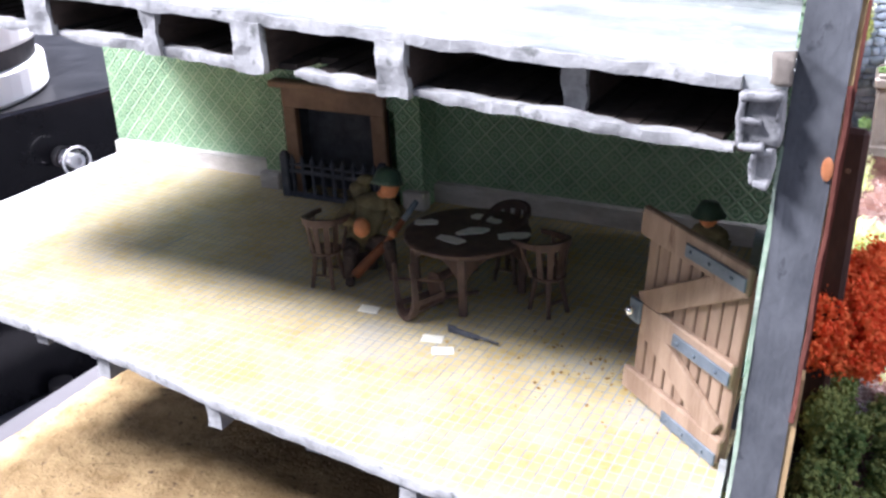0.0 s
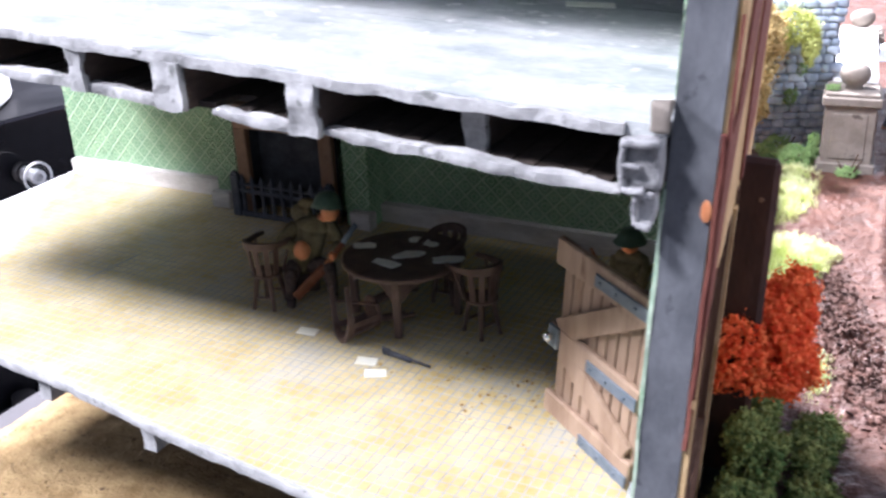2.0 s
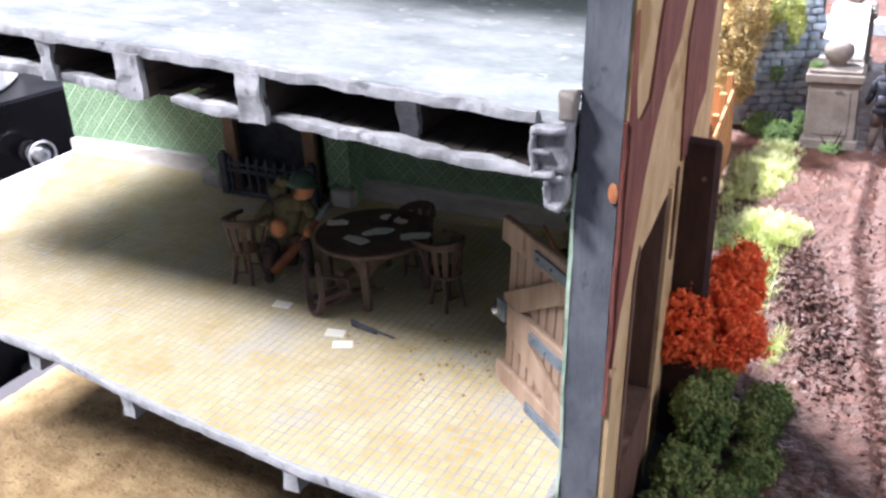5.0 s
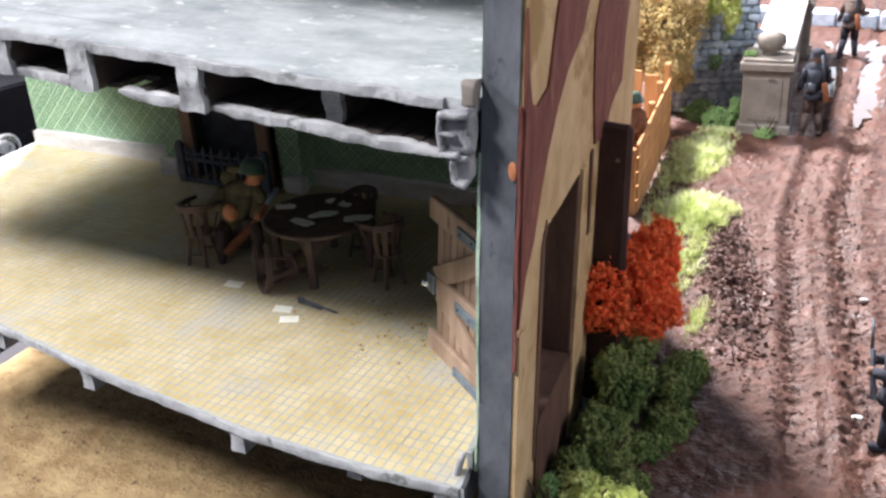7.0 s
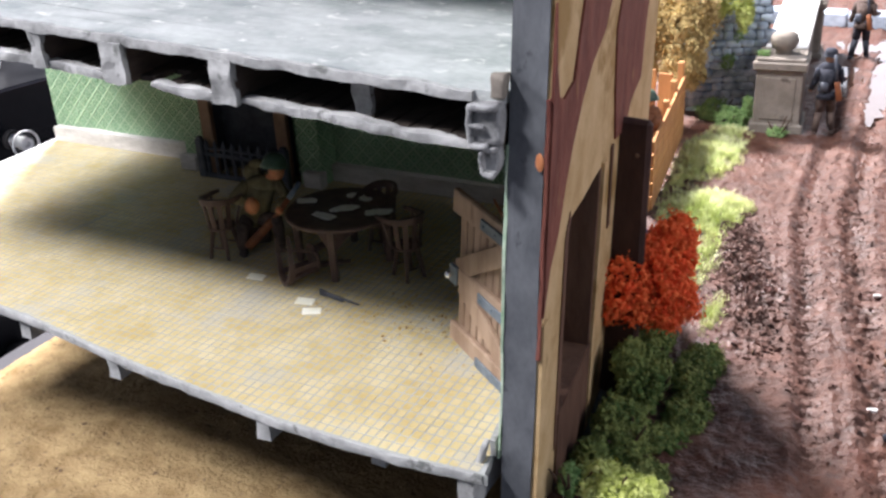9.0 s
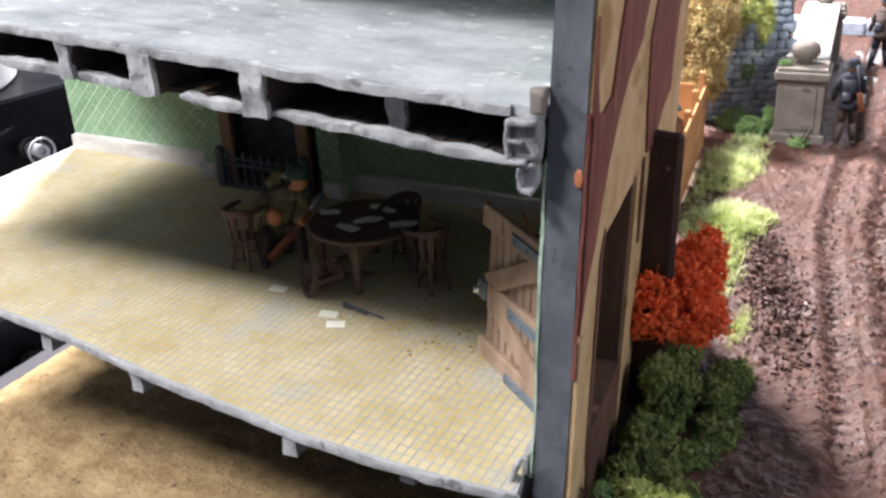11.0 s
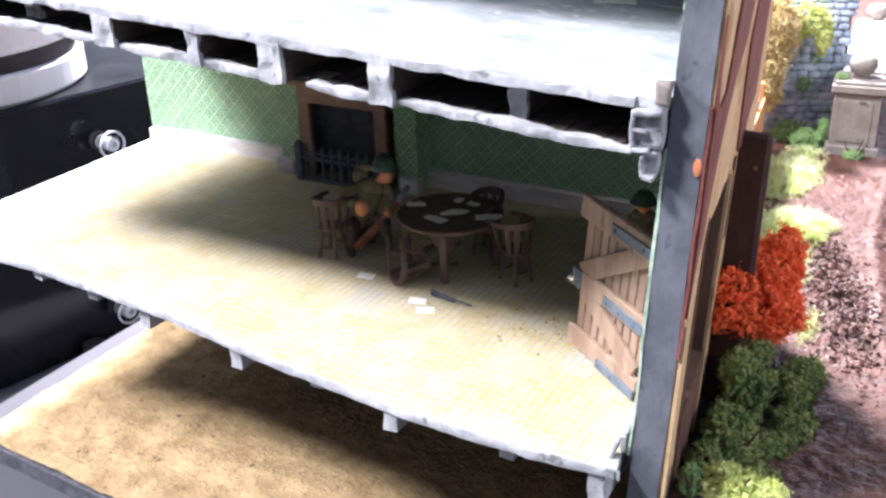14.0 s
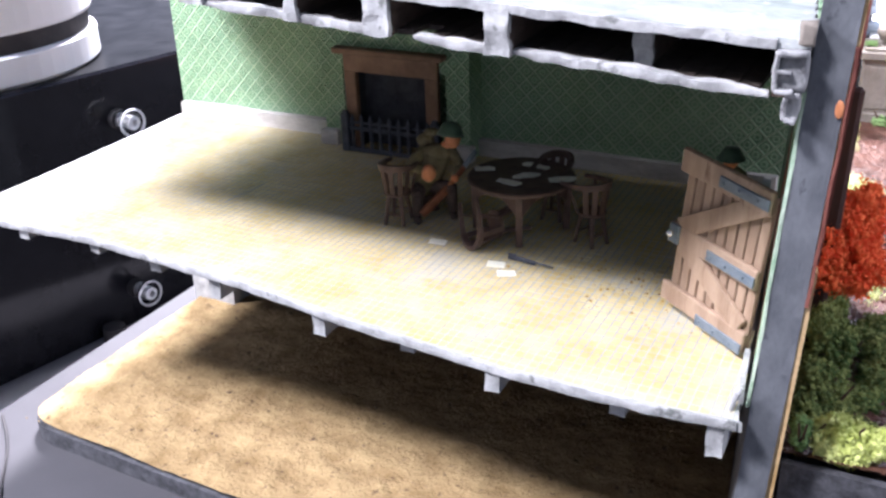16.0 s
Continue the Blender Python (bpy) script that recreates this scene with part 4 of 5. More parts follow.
# ---- table and chairs ----
table = thing("round_table", "dark brown round wooden table with square legs", "table", -11.4, 29.35, 0, -25)
s = Shape()
s.lathe([(0, 1.92), (1.9, 1.92), (1.98, 1.98), (1.98, 2.06), (1.92, 2.1), (0, 2.1)], seg=40)
part("tabletop", s, M_CHAIR, table)
for i in range(4):
    a, b = i * math.pi / 2 + math.pi / 4, (i + 1) * math.pi / 2 + math.pi / 4
    p, q = Vector((1.72 * math.cos(a), 1.72 * math.sin(a), 0)), Vector((1.72 * math.cos(b), 1.72 * math.sin(b), 0))
    out = Vector((math.cos((a + b) / 2), math.sin((a + b) / 2), 0)) * 0.06
    s = Shape()
    rings = []
    for k in range(17):
        u = k / 16
        low = 1.02 + 0.62 * (1 - abs(2 * u - 1) ** 2.2)
        c = p + (q - p) * u
        rings.append([s.bm.verts.new((*(c + e).xy, z)) for e, z in ((out, 1.93), (out, low), (-out, low), (-out, 1.93))])
    s.bm.faces.new(rings[0]), s.bm.faces.new(rings[-1][::-1])
    for u, v in zip(rings, rings[1:]):
        for k in range(4):
            s.bm.faces.new((u[k], u[(k + 1) % 4], v[(k + 1) % 4], v[k]))
    part("arched_apron", s, M_CHAIR, table)
for i in range(4):
    a = i * math.pi / 2 + math.pi / 4
    s = Shape()
    s.long((1.66 * math.cos(a), 1.66 * math.sin(a), 0), (1.72 * math.cos(a), 1.72 * math.sin(a), 1.92), 0.26, 0.26, (math.cos(a), math.sin(a), 0), 0.03)
    part("leg", s, M_CHAIR, table)

CHAIR_TAGS = ("dark brown wooden chair with a curved slatted back", "chair")
chair = thing("wooden_chair", *CHAIR_TAGS, -15.95, 28.15, 0, 8, "chairs round the table")
s = Shape()
s.lathe([(0, 1.12), (0.46, 1.12), (0.53, 1.18), (0.53, 1.24), (0.45, 1.28), (0, 1.24)], seg=20)
part("seat", s, M_CHAIR, chair)
for a in (50, 130, 230, 310):
    c, d = math.cos(radians(a)), math.sin(radians(a))
    s = Shape()
    s.rod((0.58 * c, 0.58 * d, 0), (0.36 * c, 0.36 * d, 1.14), 0.075, 0.10, 7)
    part("leg", s, M_CHAIR, chair)
for a, e in ((50, 130), (230, 310)):
    s = Shape()
    s.rod((0.49 * math.cos(radians(a)), 0.49 * math.sin(radians(a)), 0.42), (0.49 * math.cos(radians(e)), 0.49 * math.sin(radians(e)), 0.42), 0.05, 0.05, 6)
    part("stretcher", s, M_CHAIR, chair)
s = Shape()
bow = [(-0.58, 1.02, 2.14), (-0.63, 0.6, 2.19), (-0.62, 0.3, 2.22)] + [(0.60 * math.cos(radians(180 + k * 9)), 0.62 * math.sin(radians(180 + k * 9)), 2.25 + 0.1 * math.sin(radians(k * 9))) for k in range(21)] + [(0.62, 0.3, 2.22), (0.63, 0.6, 2.19), (0.58, 1.02, 2.14)]
s.bend(bow, 0.15, 0.25, 0.5)
part("top_rail", s, M_CHAIR, chair)
for a in (200, 235, 270, 305, 340):
    a = radians(a)
    s = Shape()
    s.long((0.45 * math.cos(a), 0.45 * math.sin(a), 1.2), (0.58 * math.cos(a), 0.60 * math.sin(a), 2.26), 0.19, 0.07, (math.cos(a), math.sin(a), 0))
    part("slat", s, M_CHAIR, chair)
for sd in (-1, 1):
    s = Shape()
    s.rod((0.48 * sd, 0.22, 1.2), (0.62 * sd, 0.55, 2.14), 0.06, 0.05, 6)
    part("arm_post", s, M_CHAIR, chair)
copy_thing(chair, pose(-8.6 * CM, 29.1 * CM, 0, 0, 0, 62))
copy_thing(chair, pose(-10.6 * CM, 30.8 * CM, 0, 0, 0, 178))
# on its back: the curved rail stands on the floor, the legs point away
head = Vector((-0.52, -0.85, 0.0)).normalized()
belly = (Vector((0, 0, 1)) - head * head.z).normalized()
lying = Matrix((belly.cross(head), belly, head)).transposed().to_4x4()
fallen = copy_thing(chair, pose(-11.2 * CM, 29.0 * CM, 0.66 * CM) @ lying @ pose(0, 0, 0, 0, 0, 20))
tagged(fallen, "dark brown wooden chair tipped over on the floor", "chair")

for i, (x, y, rz, w, d, mt) in enumerate(((-12.9, 29.45, 20, 0.75, 0.42, M_CARD), (-11.5, 28.45, -12, 0.95, 0.45, M_CARD), (-11.1, 29.35, 35, 0.8, 0.5, M_CARDB), (-11.45, 30.5, 5, 0.7, 0.4, M_CARD), (-9.85, 29.45, 28, 1.0, 0.5, M_CARDB), (-11.35, 29.15, 50, 0.6, 0.4, M_CARD), (-10.95, 30.35, -15, 0.55, 0.35, M_CARDB))):
    s = Shape()
    k = 14
    s.slab([((0.5 + 0.16 * noise.noise((j * 0.9, i * 3.3, 1))) * w * math.copysign(abs(math.cos(j * math.tau / k)) ** 0.6, math.cos(j * math.tau / k)), (0.5 + 0.2 * noise.noise((j * 0.9, i * 3.3, 6))) * d * math.copysign(abs(math.sin(j * math.tau / k)) ** 0.6, math.sin(j * math.tau / k))) for j in range(k)], 0.003, 0.022)
    solid("map_sheet", s.rough(0.025, 0.4, i), mt, "small crumpled sheet of paper on the table", "paper", x, y, 2.105 + 0.012 * (i % 3), rz, "papers on the table")
for i, (x, y, rz) in enumerate(((-13.7, 27.0, 10), (-11.0, 26.1, 15), (-10.4, 25.6, 30))):
    s = Shape()
    s.box((0, 0, 0.012), (0.62, 0.4, 0.02), turn(2, 3, 0), 0.0)
    solid("paper_sheet", s, M_CARD, "small white sheet lying on the tiled floor", "paper", x, y, 0.015, rz, "papers on the floor")
s = Shape()
s.long((-0.75, 0, 0.09), (0.2, 0, 0.1), 0.12, 0.16, bevel=0.03), s.long((-0.95, 0.02, 0.06), (-0.6, 0, 0.1), 0.1, 0.26, bevel=0.03), s.rod((0.1, 0, 0.13), (0.9, 0.02, 0.12), 0.035)
solid("toy_rifle", s, M_IRON, "dark toy rifle lying on the floor", "toy rifle", -9.9, 26.55, 0.02, -12)
s = Shape()
for i in range(170):
    x, y = rr.gauss(-6.0, 1.6), rr.gauss(26.2, 1.0)
    if x > -2.6 or y < 23.5:
        continue
    q = rr.choice((0.02, 0.025, 0.035, 0.055))
    s.ball((x, y, q * 0.3), (q, q * rr.uniform(0.4, 1.5), q * 0.35), 1, turn(rr.uniform(-25, 25), 0, rr.uniform(0, 90)))
solid("leaf_litter", s, M_LITTER, "brown crumbs and dry leaves scattered on the tiles", "debris", kind="stuff")


# ---- painted figurines: one plain mesh each ----
def figurine(label, x, y, z, rz, stance, coat, legs, cap, rifle=True, pack=False, face=None, size=1.0, brim=0.5, slung=False):
    s = Shape()
    hip, lean = {"stand": (2.35, 0.0), "sit": (1.35, 0.25), "kneel": (1.25, 0.2)}[stance]
    s.slot = 1
    for sd in (-1, 1):
        if stance == "stand":
            k, f = Vector((0.28 * sd, 0.12 * sd, 1.25)), Vector((0.42 * sd, -0.1 + 0.25 * sd, 0.12))
        else:
            k, f = Vector((0.34 * sd, 0.95 if sd > 0 or stance == "sit" else 0.5, 1.35 if sd > 0 or stance == "sit" else 0.25)), Vector((0.4 * sd, 1.05 if sd > 0 or stance == "sit" else -0.5, 0.12))
        h = Vector((0.24 * sd, 0, hip))
        s.rod(h, k, 0.30, 0.23, 8), s.rod(k, f + Vector((0, 0, 0.1)), 0.22, 0.16, 8), s.ball(k, 0.23, 1)
        s.box(f + Vector((0, 0.1, 0.0)), (0.26, 0.56, 0.24), None, 0.07)
    s.slot = 0
    sh = Vector((0, 0.35 * lean, hip + 1.25))
    s.ball((0, 0, hip + 0.1), (0.46, 0.36, 0.42), 2)
    s.rod((0, 0, hip), sh, 0.44, 0.52, 10), s.ball(sh, (0.6, 0.36, 0.32), 2)
    s.rod((0, 0, hip + 0.05), (0, 0, hip - 0.35), 0.46, 0.56, 10)
    held = Vector((0.12, 0.75, hip + 0.6))
    for sd in (-1, 1):
        el = sh + Vector((0.5 * sd, 0.25, -0.62))
        grip = held + Vector((0.15 * sd, 0, 0.1 * sd))
        if slung:
            el, grip = sh + Vector((0.62 * sd, -0.05, -0.65)), sh + Vector((0.8 * sd, 0.2 if sd < 0 else 0.5, -1.25 if sd < 0 else -0.7))
        s.rod(sh + Vector((0.5 * sd, 0, -0.05)), el, 0.21, 0.18, 7), s.rod(el, grip, 0.18, 0.13, 7), s.ball(el, 0.18, 1)
        s.slot = 2
        s.ball(grip, 0.16, 1)
        s.slot = 0
    s.slot = 2
    hd = sh + Vector((0, 0.1, 0.55))
    s.ball(hd, (0.27, 0.3, 0.34), 2), s.rod(sh, hd, 0.16, 0.16, 7)
    s.slot = 3
    s.lathe([(brim, -0.02), (0.84 * brim, 0.06), (0.34, 0.2), (0.25, 0.34), (0.0, 0.38)], hd + Vector((0, 0, 0.08)), 14)
    s.lathe([(0.0, 0.0), (brim, -0.02)], hd + Vector((0, 0, 0.07)), 14)
    s.slot = 4
    if rifle:
        s.long(held + Vector((-0.55, -0.1, -0.75)), held + Vector((0.25, 0.05, 0.35)), 0.13, 0.2, bevel=0.03)
        s.rod(held + Vector((0.2, 0.05, 0.3)), held + Vector((0.75, 0.1, 1.05)), 0.05)
    if slung:
        s.slot = 5
        s.long((0.62, -0.5, hip - 0.35), (0.42, -0.5, hip + 0.65), 0.16, 0.3, bevel=0.04)
        s.slot = 4
        s.rod((0.42, -0.48, hip + 0.6), (0.2, -0.42, hip + 2.0), 0.07)
        s.box((-0.2, -0.45, hip + 0.35), (0.4, 0.25, 0.5), None, 0.06)
    s.box((0, 0, hip + 0.12), (0.98, 0.8, 0.14), None, 0.03)
    if pack:
        s.slot = 0
        s.box(sh + Vector((0, -0.55, -0.35)), (0.8, 0.45, 0.9), None, 0.12)
    s.move(Matrix.Scale(size, 4))
    s.rough(0.03, 0.25, x)
    return solid("figurine", s, [coat, legs, face or M_SKIN, cap, M_LEATHER if face is None else M_IRON, M_RIFLE], label, "figurine", x, y, z, rz, smooth=True)


def seated_figurine(label, x, y, rz):
    """Crouched on a low box, elbows on the knees, rifle slanting across; local x is its side, -y its front."""
    s = Shape()
    s.slot = 0
    s.ball((-0.4, 0.15, 1.1), (0.55, 0.46, 0.48), 2), s.rod((-0.4, 0.15, 1.05), (0.0, 0.0, 2.3), 0.5, 0.54, 10), s.ball((0.0, 0.02, 2.32), (0.68, 0.42, 0.36), 2)
    s.box((-0.3, 0.42, 2.6), (0.62, 0.45, 0.7), turn(0, -14, 0), 0.14), s.ball((-0.1, 0.36, 3.0), (0.3, 0.22, 0.16), 2)
    s.rod((-0.5, 0.0, 2.4), (-1.0, -0.3, 2.0), 0.24, 0.21, 8), s.rod((-1.0, -0.3, 2.0), (-0.42, -0.62, 1.85), 0.2, 0.17, 8), s.ball((-1.0, -0.3, 2.0), 0.22, 1)
    s.rod((0.5, 0.0, 2.4), (0.85, -0.3, 1.85), 0.22, 0.18, 8), s.rod((0.85, -0.3, 1.85), (0.6, -0.68, 1.55), 0.18, 0.15, 8)
    s.slot = 1
    for k, f in (((0.4, -0.7, 1.2), (0.5, -0.6, 0.14)), ((-0.8, -0.7, 1.0), (-0.85, -0.78, 0.14))):
        s.rod((-0.4 + k[0] * 0.3, 0.1, 1.0), k, 0.31, 0.25, 8), s.ball(k, 0.26, 1), s.rod(k, (f[0], f[1], 0.25), 0.24, 0.18, 8)
        s.box((f[0], f[1] - 0.12, 0.13), (0.28, 0.58, 0.25), None, 0.07)
    s.box((-0.4, 0.4, 0.4), (0.9, 0.8, 0.8), None, 0.06)
    s.slot = 2
    s.ball((0.6, -0.12, 2.82), (0.3, 0.32, 0.34), 2), s.rod((0.2, 0, 2.4), (0.56, -0.05, 2.75), 0.2, 0.18, 7)
    s.ball((-0.36, -0.7, 1.8), (0.27, 0.24, 0.34), 2), s.ball((0.58, -0.74, 1.55), 0.17, 1)
    s.slot = 3
    top = Vector((0.54, -0.04, 3.02))
    s.lathe([(0.0, 0.0), (0.52, -0.06), (0.46, 0.06), (0.40, 0.26), (0.26, 0.41), (0.0, 0.47)], top, 16, turn(-8, 8, 0))
    s.slot = 4
    s.long((-0.7, -0.95, 0.3), (0.35, -0.78, 1.25), 0.16, 0.3, bevel=0.04), s.long((0.25, -0.8, 1.15), (1.0, -0.65, 2.0), 0.13, 0.19, bevel=0.03)
    s.slot = 5
    s.rod((0.95, -0.66, 1.95), (1.4, -0.56, 2.5), 0.11, 0.09)
    s.move(Matrix.Scale(1.04, 4))
    s.rough(0.03, 0.22, 2.0)
    return solid("figurine", s, [M_OLIVE, M_COAT, M_SKIN, M_HELMET, M_RIFLE, M_STEEL], label, "figurine", x, y, 0.0, rz, smooth=True)


seated_figurine("olive painted toy soldier figurine crouched by the table with a rifle", -15.0, 29.6, 33)
figurine("dark painted toy soldier figurine standing behind the plank door", -3.9, 28.9, 0.0, 160, "stand", M_OLIVE, M_NAVY, M_HELMET, size=0.93)
figurine("dark blue toy soldier figurine by the pillar with slung rifle", 1.55, 58.5, -3.25, 8, "stand", M_NAVY, M_COAT, M_NAVY, False, face=M_FACED, size=1.05, brim=0.36, slung=True)
figurine("dark painted toy soldier figurine walking on the far road", 1.6, 76.0, -3.4, -10, "stand", M_COAT, M_NAVY, M_NAVY, False, face=M_FACED, size=1.08, brim=0.36, slung=True)
figurine("olive painted toy soldier figurine behind the wooden fence", -5.2, 47.0, -3.05, 160, "stand", M_LEATHER, M_OLIVE, M_HELMET, False, size=1.1)
figurine("dark blue painted toy soldier figurine standing on the muddy road", 7.75, 29.5, -3.1, 95, "stand", M_NAVY, M_NAVY, M_STEEL, True, face=M_FACED, size=1.05)

# ---- gate pillar, walls, fence ----
def pillar(x, y, z, rz, label):
    p = thing("gate_pillar", label, "pillar", x, y, z, rz, "gate pillars")
    s = Shape()
    s.box((0, 0, 0.25), (2.9, 2.9, 0.6), None, 0.05)
    part("plinth", s, M_PILLAR, p)
    s = Shape()
    s.box((0, 0, 2.0), (2.5, 2.5, 3.4), None, 0.05)
    part("shaft", s, M_PILLAR, p)
    for a in range(4):
        s = Shape()
        s.box((0, -1.27, 2.0), (1.7, 0.06, 2.4), None, 0.02)
        s.move(turn(0, 0, 90 * a).to_4x4())
        part("panel", s, M_PILLAR, p)
    s = Shape()
    s.box((0, 0, 3.85), (2.9, 2.9, 0.5), None, 0.08), s.box((0, 0, 4.18), (2.6, 2.6, 0.2), None, 0.05)
    part("capital", s, M_PILLAR, p)
    s = Shape()
    s.lathe([(0, 4.2), (0.5, 4.25), (0.38, 4.42), (0.62, 4.62), (0.78, 4.95), (0.72, 5.28), (0.42, 5.52), (0, 5.58)], seg=20)
    part("finial", s.rough(0.06, 0.4), M_PILLAR, p, "worn stone finial", True)
    return p


pillar(-1.05, 59.2, -3.3, 5, "weathered brown stone gate pillar with a worn finial")
copy_thing([o for o in bpy.data.objects if o.name == "gate_pillar"][0], pose(-2.3 * CM, 76.0 * CM, -3.5 * CM, 0, 0, 5))
low = thing("low_wall", "low stone wall with a white coping behind the pillar", "wall", -1.75, 68.0, -3.4, 5, kind="structure")
s = Shape()
s.box((0, 0, 2.0), (1.9, 14.5, 4.0), None, 0.05)
part("masonry", s, M_PILLAR, low)
s = Shape()
s.box((0, 0, 4.2), (2.3, 14.6, 0.4), None, 0.08)
part("coping", s, M_COPING, low, "white stone coping")

rubble = thing("rubble_wall", "blue-grey rubble stone wall with mossy mortar joints", "wall", -5.3, 61.0, -3.4, 22, kind="structure")
s = Shape()
s.box((0.45, 0.55, 4.2), (5.5, 0.9, 8.4))
part("core", s, M_MORTAR, rubble)
rs = random.Random(3)
stone_me = []
for i in range(8):
    s = Shape()
    got = s.box((0, 0, 0), (1, 1, 1), None, 0.0, 2)
    for v in got:
        v.co = v.co * 0.48 + v.co.normalized() * 0.33
    stone_me.append(mesh_of("stone", s.rough(0.10, 0.6, i * 2.7), M_STONE, True))
z = 0.0
while z < 8.2:
    hgt = rs.uniform(0.34, 0.56)
    x = -2.3 + rs.uniform(0, 0.3)
    while x < 3.0:
        w = rs.uniform(0.4, 1.0)
        ob = new("stone", rs.choice(stone_me))
        ob.parent = rubble
        ob.matrix_local = pose((x + w / 2) * CM, rs.uniform(0.05, 0.12) * CM, (z + hgt / 2) * CM, 0, rs.uniform(-7, 7), rs.choice((0, 180))) @ Matrix.Diagonal((w * 0.98, 0.5, hgt * 0.98, 1))
        x += w
    z += hgt

fence = thing("plank_fence", "orange pine plank fence with stepped posts beside the house", "fence", -4.4, 44.2, -3.1, 0)
fd = Vector((-1.15, 10.2, 0))
for i in range(5):
    p = fd * (i / 4)
    hgt = (3.3, 3.6, 3.9, 4.2, 4.5)[i]
    s = Shape()
    s.box(p + Vector((0, 0, hgt / 2)), (0.34, 0.34, hgt), turn(0, 0, 6), 0.05)
    part("post", s, M_ORANGEW, fence)
for z, h in ((0.4, 0.62), (1.1, 0.62), (1.8, 0.62), (2.5, 0.62), (3.2, 0.55)):
    s = Shape()
    s.long(Vector((0.2, 0.1, z)), Vector((0.2, 0.1, z + 0.3)) + fd, 0.14, h, bevel=0.03)
    part("rail", s, M_ORANGEW, fence)
for i in range(3):
    s = Shape()
    s.box(fd + Vector((-0.9 - i * 0.95, 0.3, 1.85 + 0.2 * (i % 2))), (0.8, 0.14, 3.7), None, 0.03)
    part("slat", s, M_ORANGEW, fence)


# ---- plants ----
def clumps(s, rnd, c, size, count, grain, squash=1.0):
    """Foam-like foliage: many small lumps over and inside an uneven hull."""
    for k in range(count):
        d = Vector((rnd.gauss(0, 1), rnd.gauss(0, 1), rnd.gauss(0, 1))).normalized()
        hull = 0.78 + 0.38 * noise.noise(d * 1.9 + Vector(c)) + 0.16 * noise.noise(d * 5 + Vector(c))
        reach = Vector((d.x * size[0], d.y * size[1], d.z * size[2])) * hull
        q = grain * rnd.uniform(0.45, 1.0)
        s.ball(Vector(c) + reach * rnd.uniform(0.6, 0.97) ** 0.6, (q, q * rnd.uniform(0.6, 1.2), q * rnd.uniform(0.5, 1.0)), 1, turn(rnd.uniform(0, 180), rnd.uniform(0, 180), 0))
        # small bent leaves stand out of the lumps
        for _ in range(3):
            m = turn(rnd.uniform(0, 360), rnd.uniform(0, 360), rnd.uniform(0, 360))
            p = Vector(c) + reach * rnd.uniform(0.82, 1.1) + m @ Vector((0, 0, grain))
            q = grain * rnd.uniform(0.3, 0.75)
            v = [s.bm.verts.new(p + m @ (Vector(k) * q)) for k in ((-1, 0, 0), (0, -0.55, 0.2), (1, 0, -0.15), (0, 0.55, 0.2))]
            s.done([s.bm.faces.new((v[0], v[1], v[3])), s.bm.faces.new((v[1], v[2], v[3]))])


def shrub(label, x, y, z, lumps, count, grain, mtl, seed, group=""):
    rnd = random.Random(seed)
    ob = thing("shrub", label, "shrub", x, y, z, 0, group)
    for _ in range(4):
        a = rnd.uniform(0, math.tau)
        s = Shape()
        s.rod((0, 0, -0.1), (0.6 * math.cos(a), 0.6 * math.sin(a), rnd.uniform(0.6, 1.2)), 0.08, 0.03, 5)
        part("stem", s, M_TWIG, ob)
    s = Shape()
    for c, size in lumps:
        clumps(s, rnd, c, size, count, grain)
    part("crown", s.rough(grain * 0.35, grain * 0.8), mtl, ob)
    return ob


shrub("bright orange autumn shrub against the house wall", -0.35, 30.7, -3.1, (((0, 0, 3.6), (1.3, 1.3, 1.6)), ((0.45, 0.9, 4.5), (0.9, 1.0, 1.5)), ((-0.8, -0.9, 3.6), (1.15, 0.9, 1.35)), ((0.6, 0.1, 3.1), (1.0, 1.1, 1.3)), ((0, 0.2, 4.2), (1.0, 1.0, 1.2))), 800, 0.125, M_LEAFO, 1)
shrub("dark olive green shrub beside the house wall", 0.2, 29.3, -3.1, (((-0.3, 0, 0.6), (1.0, 1.6, 1.15)), ((-0.7, -0.4, 1.6), (0.5, 0.8, 0.85)), ((-0.8, 1.6, 0.7), (0.8, 1.1, 1.0)), ((0.9, 1.2, 0.3), (0.9, 1.2, 0.65)), ((-0.4, -2.0, 0.35), (0.9, 1.1, 0.75)), ((1.0, 2.4, 0.25), (0.9, 1.4, 0.5)), ((-0.7, 3.2, 0.5), (0.6, 1.2, 0.9)), ((1.3, -0.6, 0.2), (0.8, 1.2, 0.45))), 750, 0.13, M_LEAFG, 2)
shrub("dark green low shrub on the shaded ground", 0.2, 26.3, -3.1, (((0, 0, 0.15), (0.9, 1.3, 0.6)), ((0.9, 0.8, 0.1), (0.8, 1.0, 0.4)), ((-0.6, -1.6, 0.4), (0.6, 1.1, 0.85)), ((-0.65, 0.5, 0.5), (0.6, 1.1, 0.9)), ((1.3, 1.9, 0.1), (0.8, 1.2, 0.35)), ((0.9, -1.2, 0.15), (0.8, 1.1, 0.4))), 700, 0.12, M_LEAFG, 3)
shrub("pale yellow-green shrub at the model's front edge", 0.8, 22.95, -2.1, (((0, 0, 0.5), (0.95, 0.65, 0.65)), ((0.85, 0.1, 0.4), (0.75, 0.55, 0.5)), ((0.1, -0.3, 0.25), (0.9, 0.4, 0.45))), 650, 0.11, M_LEAFY, 4)
shrub("fresh green low tuft at the wall's foot", -0.25, 22.65, -2.1, (((0, 0, 0.5), (0.35, 0.45, 0.6)),), 500, 0.06, M_LEAFB, 5)
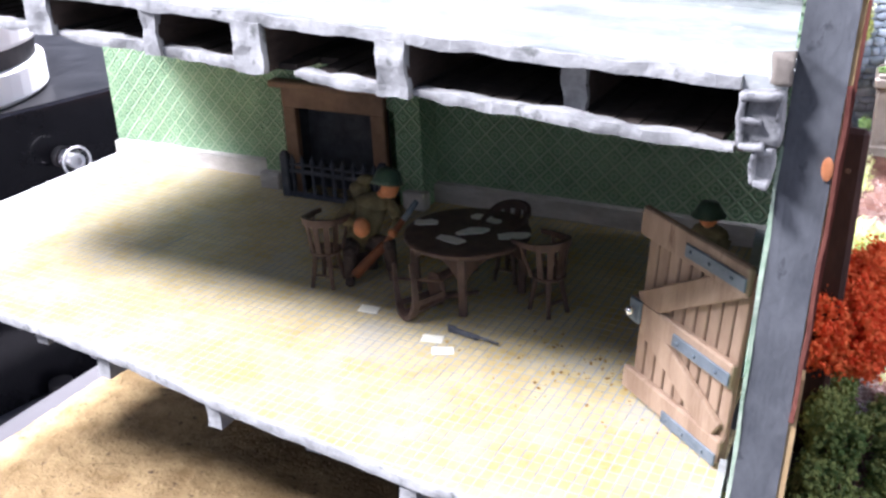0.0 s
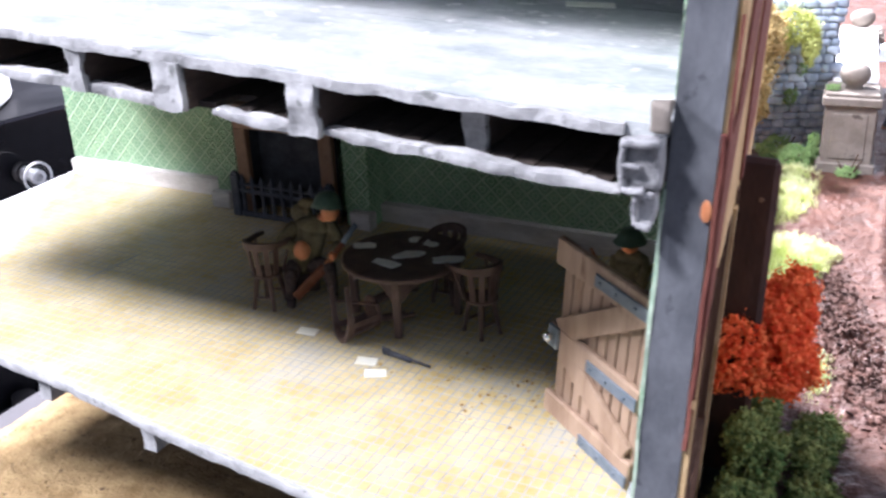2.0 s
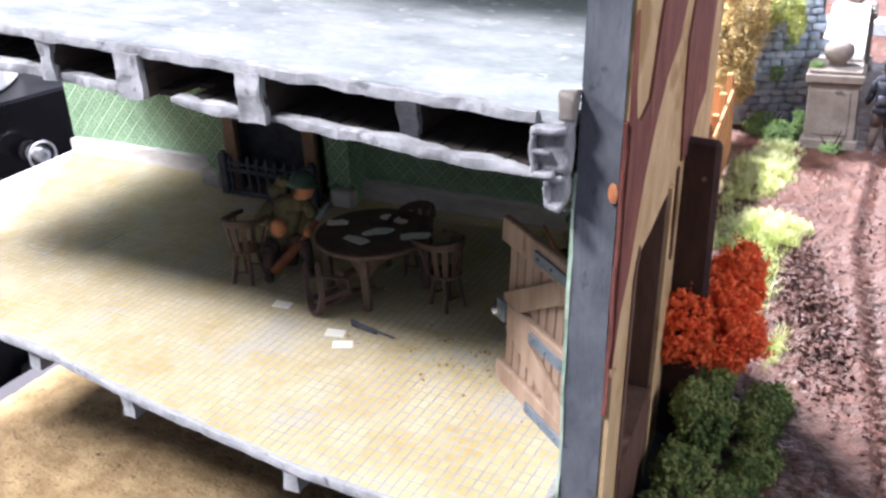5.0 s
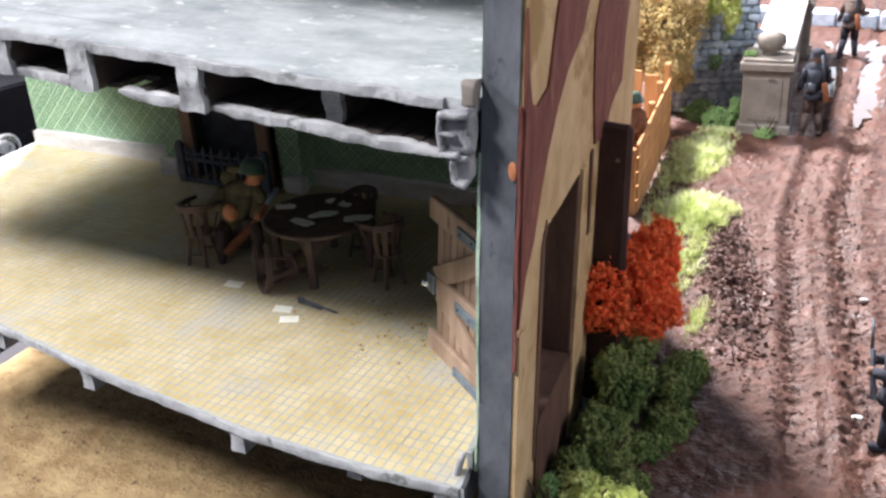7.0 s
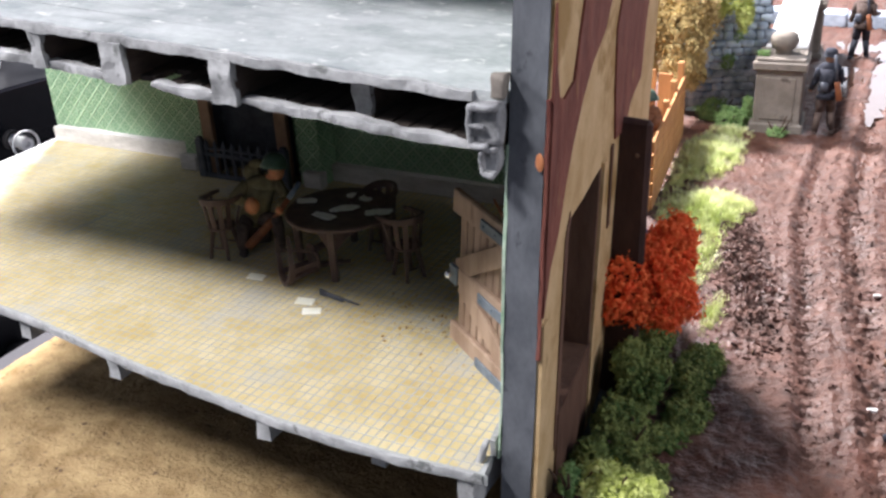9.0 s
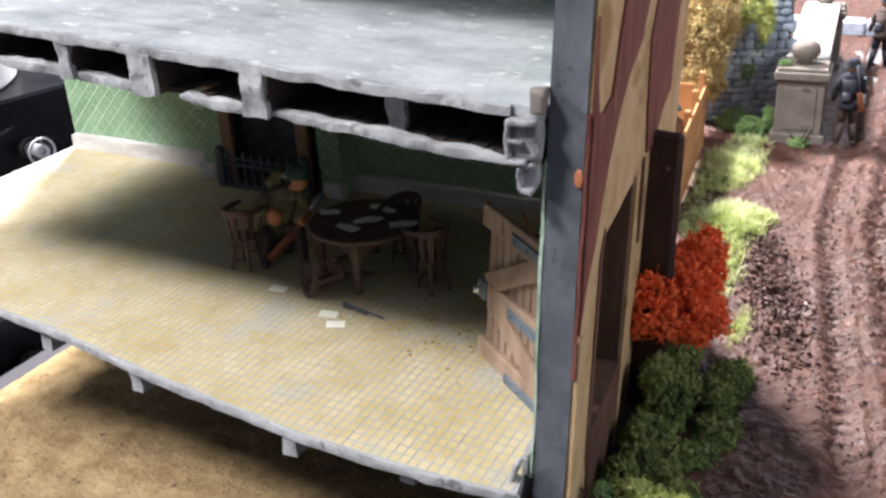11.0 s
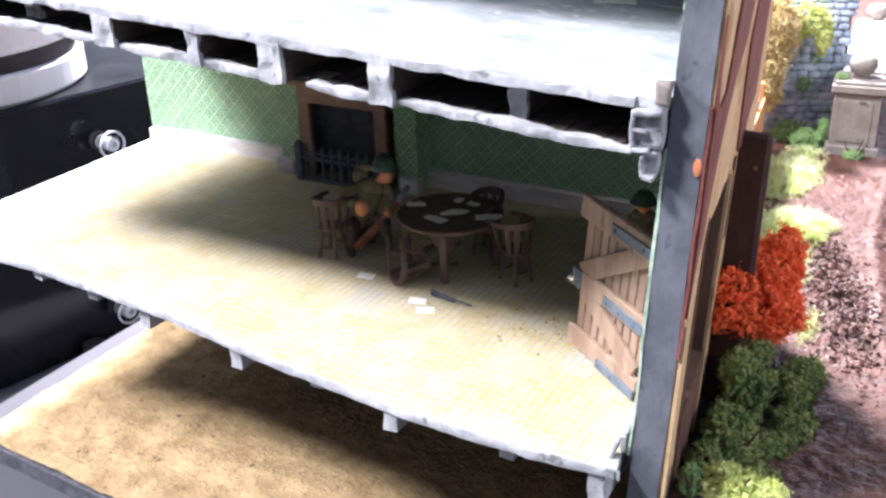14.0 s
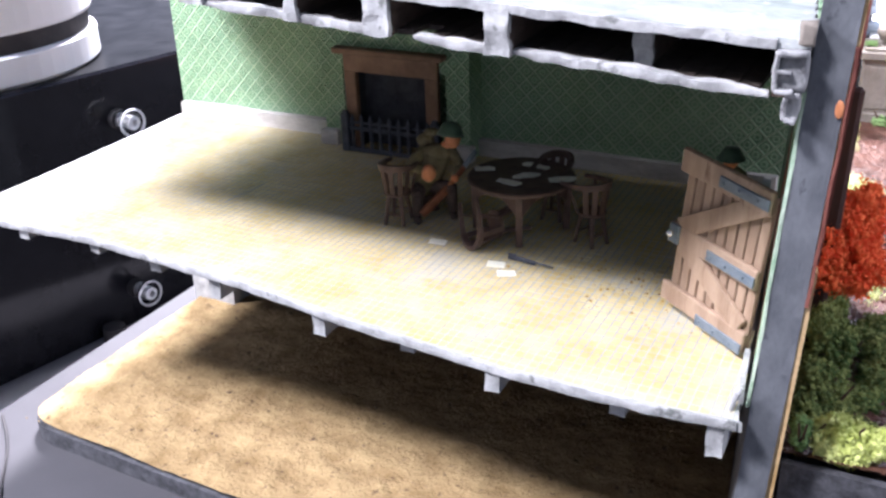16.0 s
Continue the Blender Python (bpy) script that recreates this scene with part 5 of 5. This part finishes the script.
shrub("straw-coloured dry bush behind the fence", -6.6, 58.0, -3.2, (((0, 0, 5.2), (2.1, 1.8, 2.0)), ((0.6, 0.5, 6.8), (1.5, 1.5, 2.0)), ((-1.6, 0.2, 6.0), (1.9, 1.8, 2.4)), ((0.1, -0.4, 3.6), (1.2, 1.2, 1.2)), ((-2.2, 0, 3.4), (1.2, 1.2, 1.6)), ((0.3, 1.0, 3.0), (1.1, 0.9, 1.5))), 1100, 0.16, M_LEAFS, 6)
shrub("bright yellow-green creeper hanging over the stone wall", -4.4, 60.2, -3.2, (((0, 0, 7.0), (1.5, 0.7, 1.2)), ((0.9, 0.1, 6.0), (0.5, 0.5, 1.2)), ((-0.6, 0.2, 6.2), (0.5, 0.4, 0.7))), 700, 0.10, M_LEAFY, 7)
shrub("low green ivy at the foot of the stone wall", -3.4, 58.4, -3.25, (((0, 0, 0.45), (1.2, 0.9, 0.8)), ((-1.3, 0.9, 0.5), (1.2, 0.9, 0.9)), ((0.7, 0.4, 0.9), (0.35, 0.35, 0.9))), 700, 0.08, M_LEAFB, 8)
shrub("small green tuft at the pillar's foot", -0.7, 57.3, -3.25, (((0, 0, 0.2), (0.65, 0.4, 0.4)),), 350, 0.07, M_LEAFB, 9)

s = Shape()
clumps(s, random.Random(10), (0, 0, 0.1), (0.45, 0.4, 0.2), 160, 0.06)
solid("moss", s, M_LEAFB, "green moss on top of the stone gate pillar", "moss", -1.95, 58.5, 1.0)
s = Shape()
clumps(s, random.Random(11), (0, 0, 0.1), (0.5, 0.3, 0.6), 200, 0.06)
clumps(s, random.Random(12), (0.5, 0.2, 1.6), (0.35, 0.25, 0.5), 120, 0.06)
solid("moss", s, M_LEAFB, "green moss between the stones of the rubble wall", "moss", -4.4, 61.0, -0.3, 22)

gr = random.Random(12)
gv, gf = [], []


def grass_blade(x, y, h):
    a, l = gr.uniform(0, math.tau), gr.uniform(0.2, 1.1) * h
    w = 0.02
    z = road_h(x, y) - 0.05
    k = len(gv)
    c, d = math.cos(a), math.sin(a)
    gv.extend(((x - w * d, y + w * c, z), (x + w * d, y - w * c, z), (x + l * c * 0.5 + w * 0.6 * d, y + l * d * 0.5 - w * 0.6 * c, z + h * 0.65), (x + l * c * 0.5 - w * 0.6 * d, y + l * d * 0.5 + w * 0.6 * c, z + h * 0.65), (x + l * c, y + l * d, z + h)))
    gf.extend(((k, k + 1, k + 2, k + 3), (k + 3, k + 2, k + 4)))


for cx, cy, rx, ry, cnt, tall in ((-3.3, 52.6, 0.85, 2.1, 9000, 0.75), (-1.9, 44.8, 0.95, 1.4, 9500, 0.8), (-0.6, 46.0, 0.5, 0.5, 1500, 0.5), (-0.8, 39.8, 0.45, 1.9, 3000, 0.5), (-3.9, 48.4, 0.4, 2.5, 1500, 0.4), (-3.2, 57.0, 0.7, 0.8, 1500, 0.5), (0.75, 35.6, 0.25, 1.0, 700, 0.45)):
    for _ in range(cnt):
        x, y = gr.gauss(cx, rx), gr.gauss(cy, ry)
        q = math.hypot((x - cx) / rx, (y - cy) / ry)
        if noise.noise((x * 2.4, y * 1.8, 4)) < -0.12 or x < -4.35 - 0.113 * (y - 44) or q > 2.1 + 0.5 * noise.noise((x, y, 0)):
            continue
        grass_blade(x, y, tall * gr.uniform(0.3, 1.25) * (1.0 - 0.28 * q))
me = bpy.data.meshes.new("grass")
me.from_pydata([tuple(c * CM for c in p) for p in gv], [], gf)
me.materials.append(M_GRASS)
tagged(new("grass", me), "pale spring-green static grass beside the road", "grass", kind="stuff")

for i, (x, y, q) in enumerate(((6.15, 39.2, 0.16), (6.7, 31.4, 0.2))):
    s = Shape()
    s.ball((0, 0, 0.08), (q, q * 0.6, q * 0.5), 2)
    solid("pale_stone", s.rough(0.06, 0.2, i), M_COPING, "small pale stone lying on the muddy road", "stone", x, y, road_h(x, y), 20 * i, "pale stones on the road")
kerb = thing("kerb", "pale stone kerb across the far road", "kerb", 6, 86, -3.4, kind="structure")
for i in range(10):
    s = Shape()
    s.box((-14 + i * 3.1, 0, 0.5), (2.95, 1.6, 1.2), None, 0.12)
    part("kerb_stone", s.rough(0.08, 0.7, i), M_STONE, kerb)

# ---- tiles last ----
for x, y, h in near_tiles:
    ob = new("tile", tile_me[(0.0, 0.004, -0.004).index(h)])
    ob.parent = floor
    ob.location = (x * CM, y * CM, 0)
me = bpy.data.meshes.new("tiles")
me.from_pydata([tuple(c * CM for c in p) for p in far_v], [], far_f)
me.materials.append(M_TILE)
ob = new("tiles", me)
ob.parent = floor
tagged(ob, kind="stuff")
